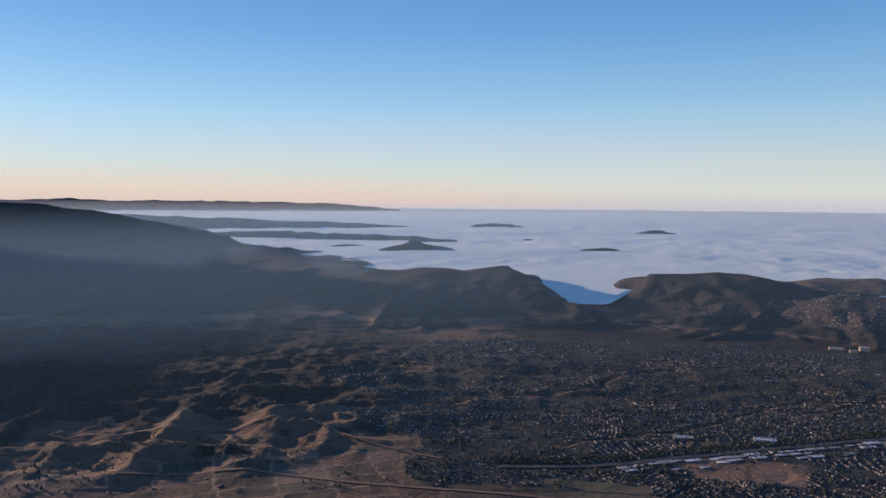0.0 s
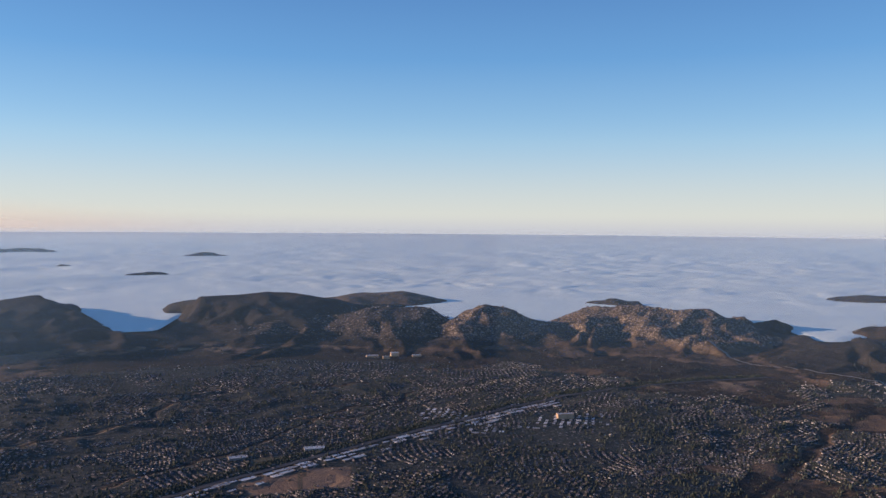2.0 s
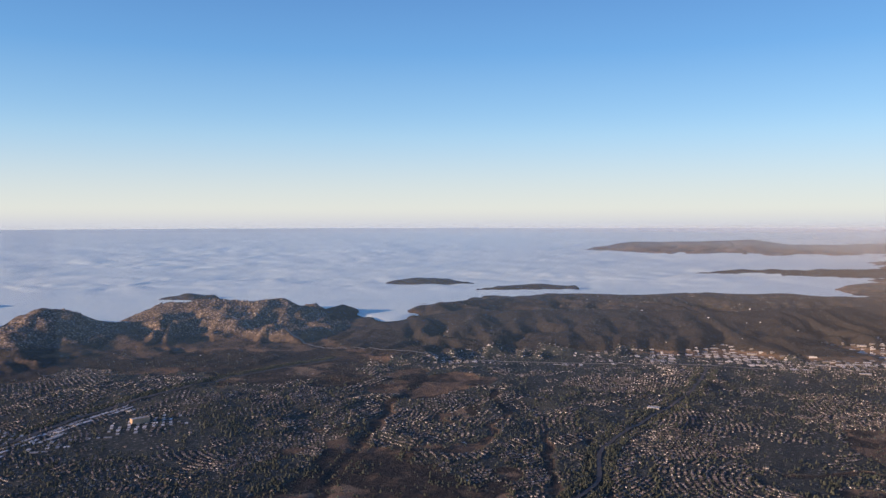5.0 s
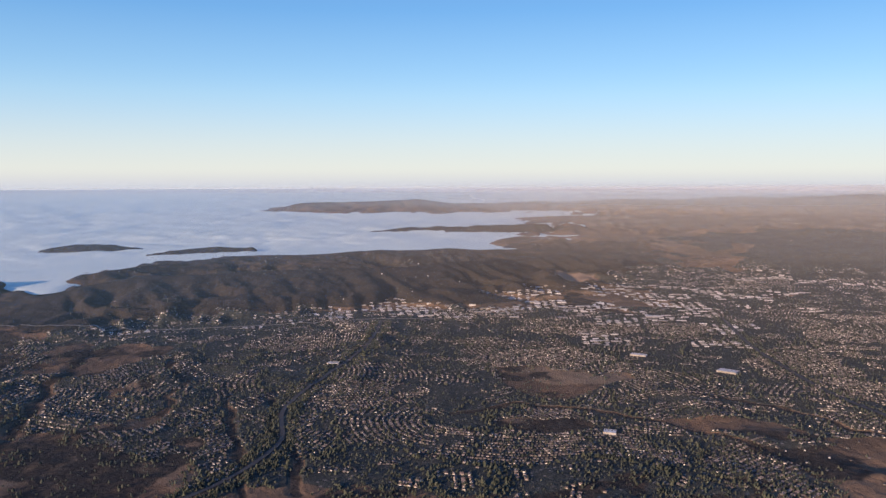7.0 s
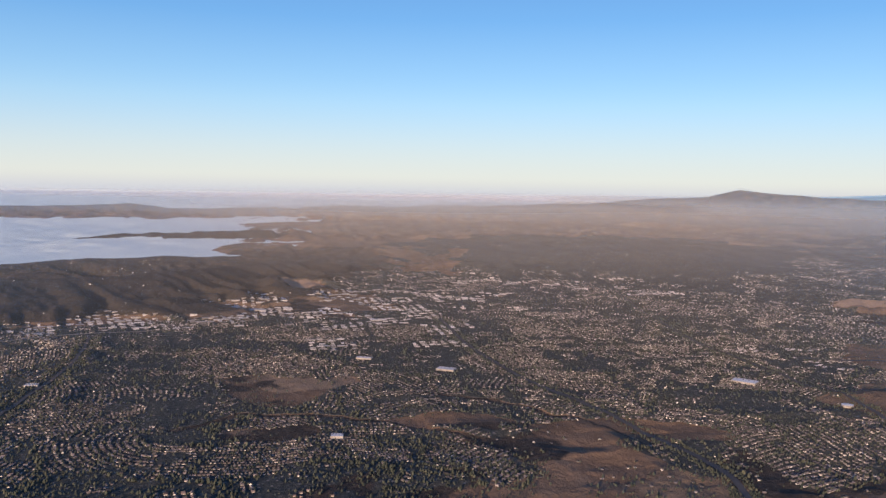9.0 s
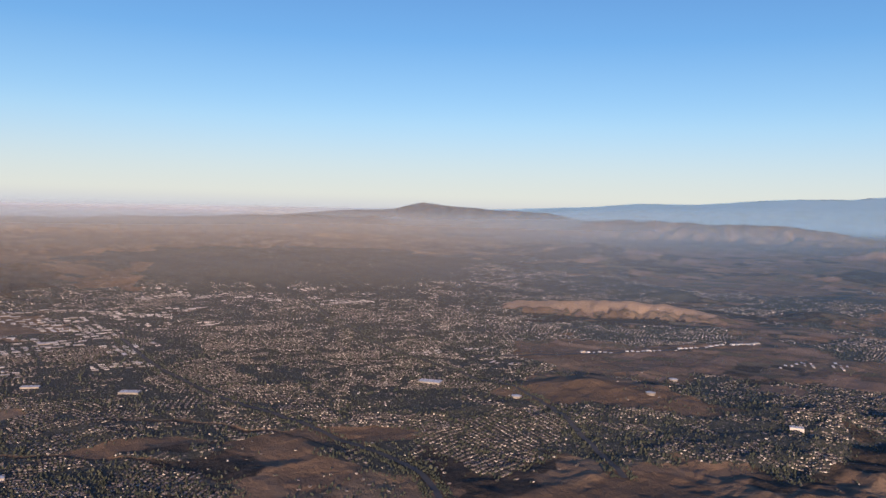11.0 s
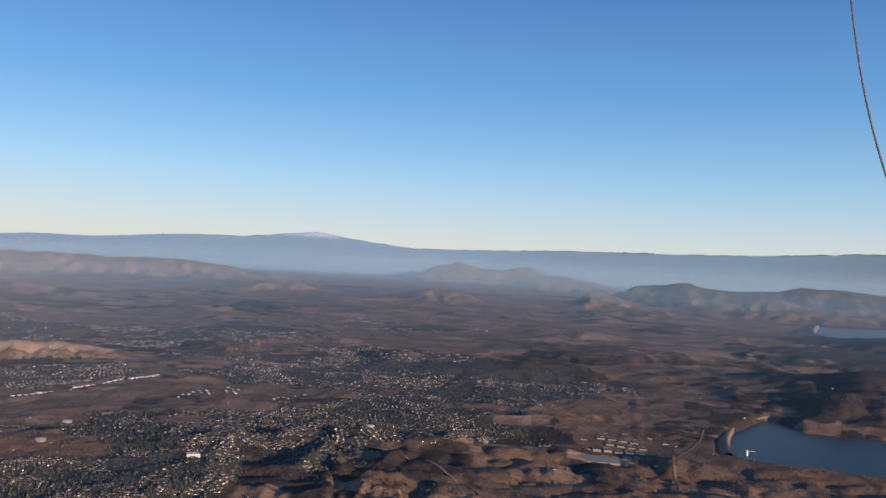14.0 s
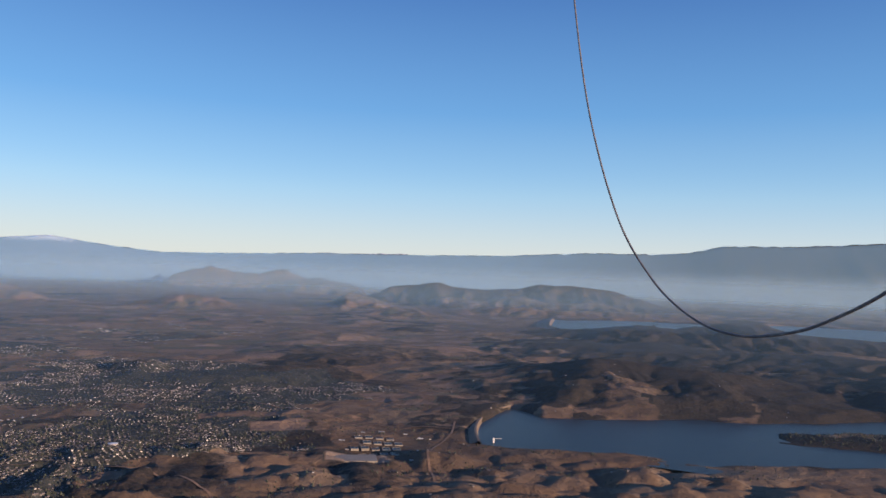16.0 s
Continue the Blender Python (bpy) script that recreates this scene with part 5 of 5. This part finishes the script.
HANGARS = [hangar_meshes(2.0, 2.2, 0.8), hangar_meshes(3.4, 2.6, 0.95)]
h0, h1 = Vector((*polar(136.2, 566), 0)), Vector((*polar(147.8, 641), 0))
along = math.degrees(math.atan2(h1.y - h0.y, h1.x - h0.x))
for k in range(34):
    if k in (6, 7, 15, 16, 22, 27):
        continue
    p = h0.lerp(h1, k / 33)
    ob = thing("hangar", pose(p.x, p.y, float(height(p.x, p.y)[0]), 0, 0, along + (90 if k % 3 else 0)), "white metal aircraft hangar beside the runway", "hangar",
               "hangars along the runway")
    sh_, dr_ = HANGARS[1 if k > 25 or k % 6 == 0 else 0]
    part("shell", sh_, ob)
    part("door", dr_, ob, "pale sliding door")


# ---- water tanks
def tank_meshes(r, h):
    bm = bmesh.new()
    bmesh.ops.create_cone(bm, cap_ends=False, segments=28, radius1=r, radius2=r, depth=h + 1, matrix=pose(0, 0, (h - 1) / 2))
    wall = from_bm("wall", bm, STUCCO, True)
    bm = bmesh.new()
    bmesh.ops.create_cone(bm, cap_ends=False, segments=28, radius1=r + 0.06, radius2=0.05, depth=0.35, matrix=pose(0, 0, h + 0.175))
    return wall, from_bm("roof", bm, WHITE_ROOF, True)


TANK = tank_meshes(2.6, 0.9)
for b, d in ((141.0, 426), (142.5, 492), (131.6, 411), (162.6, 470)):
    ob = thing("water_tank", at(b, d), "round white water tank on a bare hill", "tank", "water tanks")
    part("wall", TANK[0], ob)
    part("roof", TANK[1], ob, "shallow conical roof")

# ---- the water works below the dam
def basin_meshes(w, l):
    bm = bmesh.new()
    for x0, x1, y0, y1 in ((-w / 2, w / 2, -l / 2, -l / 2 + .25), (-w / 2, w / 2, l / 2 - .25, l / 2), (-w / 2, -w / 2 + .25, -l / 2 + .25, l / 2 - .25), (w / 2 - .25, w / 2, -l / 2 + .25, l / 2 - .25),
                           (-.1, .1, -l / 2 + .25, l / 2 - .25)):
        box(bm, x0, x1, y0, y1, -1, 0.5)
    rim = from_bm("rim", bm, CONCRETE)
    bm = bmesh.new()
    bm.faces.new([bm.verts.new(p) for p in ((-w / 2 + .2, -l / 2 + .2, .3), (w / 2 - .2, -l / 2 + .2, .3), (w / 2 - .2, l / 2 - .2, .3), (-w / 2 + .2, l / 2 - .2, .3))])
    return rim, from_bm("water", bm, WATER)


yard = thing("gravel_yard", at(178.5, 437, 2, 0.7), "broad flat tan gravel yard of the water works", "yard")
bm = bmesh.new()
box(bm, -14, 14, -7.5, 7.5, -3, 0)
part("surface", from_bm("surface", bm, CONCRETE), yard)
BASIN = basin_meshes(4.5, 7)
for r in range(4):
    for q in range(5):
        if (r, q) in ((0, 0), (3, 4), (2, 0)):
            continue
        ob = thing("settling_basin", at(178.6 + q * 0.75 + r * 0.12, 452 + r * 12, 6), "concrete settling basin at the water works", "basin", "settling basins")
        part("rim", BASIN[0], ob)
        part("water", BASIN[1], ob, "still dark water")
for b, d, k in ((177.8, 478, 0), (179.3, 500, 2), (180.6, 505, 0), (182.3, 503, 2), (183.3, 455, 2), (182.9, 436, 0), (183.4, 492, 0), (178.2, 462, 2)):
    shed(k, at(b, d, rng.uniform(-8, 8)), "plant_building", "low pale building of the water works", "buildings of the water works")

# intake tower in the lake
ob = thing("intake_tower", pose(*polar(188.6, 492), LAKE_Z), "small white intake tower at the dam", "tower")
bm = bmesh.new()
bmesh.ops.create_cone(bm, cap_ends=True, segments=14, radius1=0.7, radius2=0.6, depth=5, matrix=pose(0, 0, 0.5))
part("shaft", from_bm("shaft", bm, WHITE_ROOF), ob)
bm = bmesh.new()
box(bm, -5.0, 0, -0.25, 0.25, 2.4, 2.7, True)
part("footbridge", from_bm("footbridge", bm, WHITE_ROOF), ob)


# ---- trees: many small uneven crowns
def crowns(name, x, y, z, size, label):
    n = len(x)
    base = np.array([(1, 0, 0.35), (0.3, 0.95, 0.42), (-0.85, 0.55, 0.3), (-0.75, -0.65, 0.4), (0.4, -0.9, 0.33), (0.12, 0.1, 1.0), (-0.45, -0.1, 0.82), (0, 0, -0.15)]) * np.array((1, 1, 1.0))
    base[:5, 2] = (0.05, 0.12, -0.02, 0.08, 0.0)
    base = base[:7]
    f = np.array([(0, 1, 5), (1, 2, 6), (1, 6, 5), (2, 3, 6), (3, 4, 6), (4, 5, 6), (4, 0, 5)])
    v = base[None] + rng.uniform(-0.22, 0.22, (n, 7, 3))
    a = rng.uniform(0, 6.283, n)
    c, s = np.cos(a)[:, None], np.sin(a)[:, None]
    w, h = size[:, None] * 0.6, size[:, None] * rng.uniform(0.8, 1.5, n)[:, None]
    V = np.stack([x[:, None] + (v[..., 0] * c - v[..., 1] * s) * w, y[:, None] + (v[..., 0] * s + v[..., 1] * c) * w, z[:, None] + v[..., 2] * h], -1)
    F = (f[None] + (np.arange(n) * 7)[:, None, None]).reshape(-1, 3)
    tagged(new(name, mesh_from(name, V.reshape(-1, 3), [F], [LEAVES])), label, "trees", kind="stuff")


def scatter(count, b0, b1, d0, d1):
    b, u = rng.uniform(b0, b1, count), rng.random(count)
    d = d0 * (d1 / d0) ** u
    return d * np.sin(np.radians(b)), d * np.cos(np.radians(b))


# a tree or two in most gardens
near_house = np.nonzero((rng.random(len(hx)) < 0.75) & (hd < 620))[0]
ga, gr = rng.uniform(0, 6.283, len(near_house)), rng.uniform(0.75, 1.3, len(near_house))
yx, yy = hx[near_house] + gr * np.cos(ga), hy[near_house] + gr * np.sin(ga)
crowns("garden_trees", yx, yy, height(yx, yy), rng.uniform(0.3, 0.8, len(yx)), "small dark garden trees between the houses")
tx, ty = scatter(160000, -14, 184, 200, 1000)
tb = built(tx, ty)
clump = fbm(tx / 24, ty / 24, 3, 61)
ok = (tb > 0.1) & (plots(tx, ty) == 0) & (rng.random(len(tx)) < 0.3 + 2.2 * (clump - 0.42)) & off_road(tx, ty)
tx, ty = tx[ok], ty[ok]
crowns("town_trees", tx, ty, height(tx, ty), rng.uniform(0.35, 0.85, len(tx)), "dark evergreen street and garden trees")
# belts of trees along the larger roads
bx, by = [], []
for pts, o0, o1, count in ((ROADS[0][1], 3.0, 10.0, 5200), (ROADS[1][1], 2.0, 7.0, 3000), (ROADS[2][1], 2.0, 5.0, 1500), (ROADS[3][1], 2.0, 5.0, 1500)):
    c, side = ribbon(pts, 1, 0, 60)
    k = rng.integers(0, len(c), count)
    o = rng.uniform(o0, o1, count) * (1 if pts is ROADS[0][1] else rng.choice((-1, 1), count))
    e = c[k] + side[k] * o[:, None] + rng.normal(0, 0.6, (count, 2))
    bx.append(e[:, 0]), by.append(e[:, 1])
bx, by = np.concatenate(bx), np.concatenate(by)
crowns("roadside_trees", bx, by, height(bx, by), rng.uniform(0.4, 0.9, len(bx)), "dark belts of trees beside the main roads")
# winding belts of trees along the washes between the estates
ex, ey = scatter(60000, -4, 184, 240, 720)
qx, qy = ex + 40 * (vnoise(ex / 26, ey / 26, 93) - 0.5), ey + 40 * (vnoise(ex / 26, ey / 26, 94) - 0.5)
gap = np.concatenate([np.diff(np.partition(np.hypot(qx[k:k + 4000, None] - seed_x, qy[k:k + 4000, None] - seed_y), 1, axis=1)[:, :2], axis=1)[:, 0] for k in range(0, len(qx), 4000)])
ok = (gap < 3.6) & (built(ex, ey) > 0.15) & (plots(ex, ey) == 0) & off_road(ex, ey)
ex, ey = ex[ok], ey[ok]
crowns("wash_trees", ex, ey, height(ex, ey), rng.uniform(0.6, 1.25, len(ex)), "dark winding belts of trees between the estates")
# groves along the washes and on the open slopes
tx, ty = scatter(70000, -36, 221, 220, 1000)
clump = fbm(tx / 34, ty / 34, 4, 67)
ok = (clump > 0.55) & (rng.random(len(tx)) < 0.6) & off_road(tx, ty)
tx, ty = tx[ok], ty[ok]
near, far = in_lake(tx, ty)
ok = near < -3
tx, ty = tx[ok], ty[ok]
ix_, iy_ = scatter(1500, 207.5, 221, 545, 650)
near, far = in_lake(ix_, iy_)
ok = (near < -1) & (near > -28)
tx, ty = np.append(tx, ix_[ok]), np.append(ty, iy_[ok])
crowns("scrub_trees", tx, ty, height(tx, ty), rng.uniform(0.4, 1.0, len(tx)), "dark scrub oaks and bushes scattered on dry ground")


# ---- granite boulders on the bare mountains
def boulders(count):
    pick = np.nonzero((grock > 0.22) & (np.hypot(gx, gy) < 960) & (gz > 9))[0]
    clump = fbm(gx[pick] / 13, gy[pick] / 13, 3, 64)
    pick = pick[rng.random(len(pick)) < grock[pick] * smooth(clump, 0.42, 0.62) * smooth(gz[pick], 9, 22) + 0.03]
    pick = rng.choice(pick, min(count, len(pick)), replace=False)
    n = len(pick)
    x, y = gx[pick] + rng.uniform(-1.4, 1.4, n), gy[pick] + rng.uniform(-1.4, 1.4, n)
    z = height(x, y)
    size = 0.35 + 0.95 * rng.random(n) ** 2.2
    a = np.arange(6) * math.pi / 3
    base = np.concatenate([np.stack([np.cos(a), np.sin(a), 0 * a - 0.35], -1), np.stack([0.85 * np.cos(a + 0.4), 0.85 * np.sin(a + 0.4), 0 * a + 0.45], -1), [(0.1, -0.05, 0.85)]])
    f = np.array([q for k in range(6) for q in ((k, (k + 1) % 6, 6 + k), ((k + 1) % 6, 6 + (k + 1) % 6, 6 + k), (6 + k, 6 + (k + 1) % 6, 12))])
    v = base[None] * rng.uniform(0.7, 1.25, (n, 13, 1))
    a = rng.uniform(0, 6.283, n)[:, None]
    w = size[:, None] * rng.uniform(0.8, 1.4, n)[:, None]
    V = np.stack([x[:, None] + (v[..., 0] * np.cos(a) - v[..., 1] * np.sin(a)) * w, y[:, None] + (v[..., 0] * np.sin(a) + v[..., 1] * np.cos(a)) * size[:, None],
                  z[:, None] + v[..., 2] * size[:, None] * rng.uniform(0.7, 1.3, n)[:, None]], -1)
    F = (f[None] + (np.arange(n) * 13)[:, None, None]).reshape(-1, 3)
    tagged(new("boulders", mesh_from("boulders", V.reshape(-1, 3), [F], [GRANITE])), "pale granite boulders and outcrops on dark scrub slopes", "boulders", kind="stuff")


boulders(6000)


# ---- the rope that hangs beside the basket
def rope():
    pts = ((192.2, 28, 3.4), (193.3, 19.32, 3.1), (194.6, 11.75, 2.8), (196.7, 4.68, 2.5), (199.1, 0.4, 2.25), (201.8, -2.22, 2.05), (204.8, -3.32, 1.85),
           (208.2, -2.92, 1.65), (210.9, -1.74, 1.5), (213.6, 0.01, 1.36), (217, 3.0, 1.2), (220, 6.6, 1.1))
    p = []
    for b, e, r in pts:
        x, y = polar(b, r * math.cos(radians(e)))
        p.append(Vector((x, y, EYE + r * math.sin(radians(e)))))
    line = []
    for k in range(1, len(p) - 2):
        for t in np.linspace(0, 1, 26, endpoint=False):
            line.append(0.5 * (2 * p[k] + (p[k + 1] - p[k - 1]) * t + (2 * p[k - 1] - 5 * p[k] + 4 * p[k + 1] - p[k + 2]) * t * t + (3 * p[k] - p[k - 1] - 3 * p[k + 1] + p[k + 2]) * t ** 3))
    # even steps
    even, carry = [line[0]], 0.0
    for a, b in zip(line, line[1:]):
        seg = (b - a).length
        while carry + seg >= 0.004:
            t = (0.004 - carry) / seg
            a = a + (b - a) * t
            even.append(a)
            seg, carry = (b - a).length, 0.0
        carry += seg
    ob = thing("rope", pose(0, 0, 0), "thin twisted grey rope hanging in a loop", "rope")
    ref = Vector((0.3, 0.9, 0.1))
    rows = [[] for _ in range(3)]
    for k, q in enumerate(even):
        tan = (even[min(k + 1, len(even) - 1)] - even[max(k - 1, 0)]).normalized()
        u = tan.cross(ref).normalized()
        v = tan.cross(u)
        for s in range(3):
            ph = k * 0.004 * 2 * math.pi / 0.03 + s * 2 * math.pi / 3
            c = q + (u * math.cos(ph) + v * math.sin(ph)) * 0.0016
            rows[s].append([c + (u * math.cos(a) + v * math.sin(a)) * 0.0018 for a in np.linspace(0, 2 * math.pi, 6, endpoint=False)])
    for s in range(3):
        vs = np.array([[tuple(x) for x in r] for r in rows[s]]).reshape(-1, 3)
        m = len(rows[s])
        i, j = np.arange(m - 1)[:, None], np.arange(6)[None, :]
        q = np.stack([i * 6 + j, i * 6 + (j + 1) % 6, (i + 1) * 6 + (j + 1) % 6, (i + 1) * 6 + j], -1).reshape(-1, 4)
        part("strand", mesh_from("strand", vs, [q], [ROPE_BRAID], smooth_shade=True), ob)


rope()
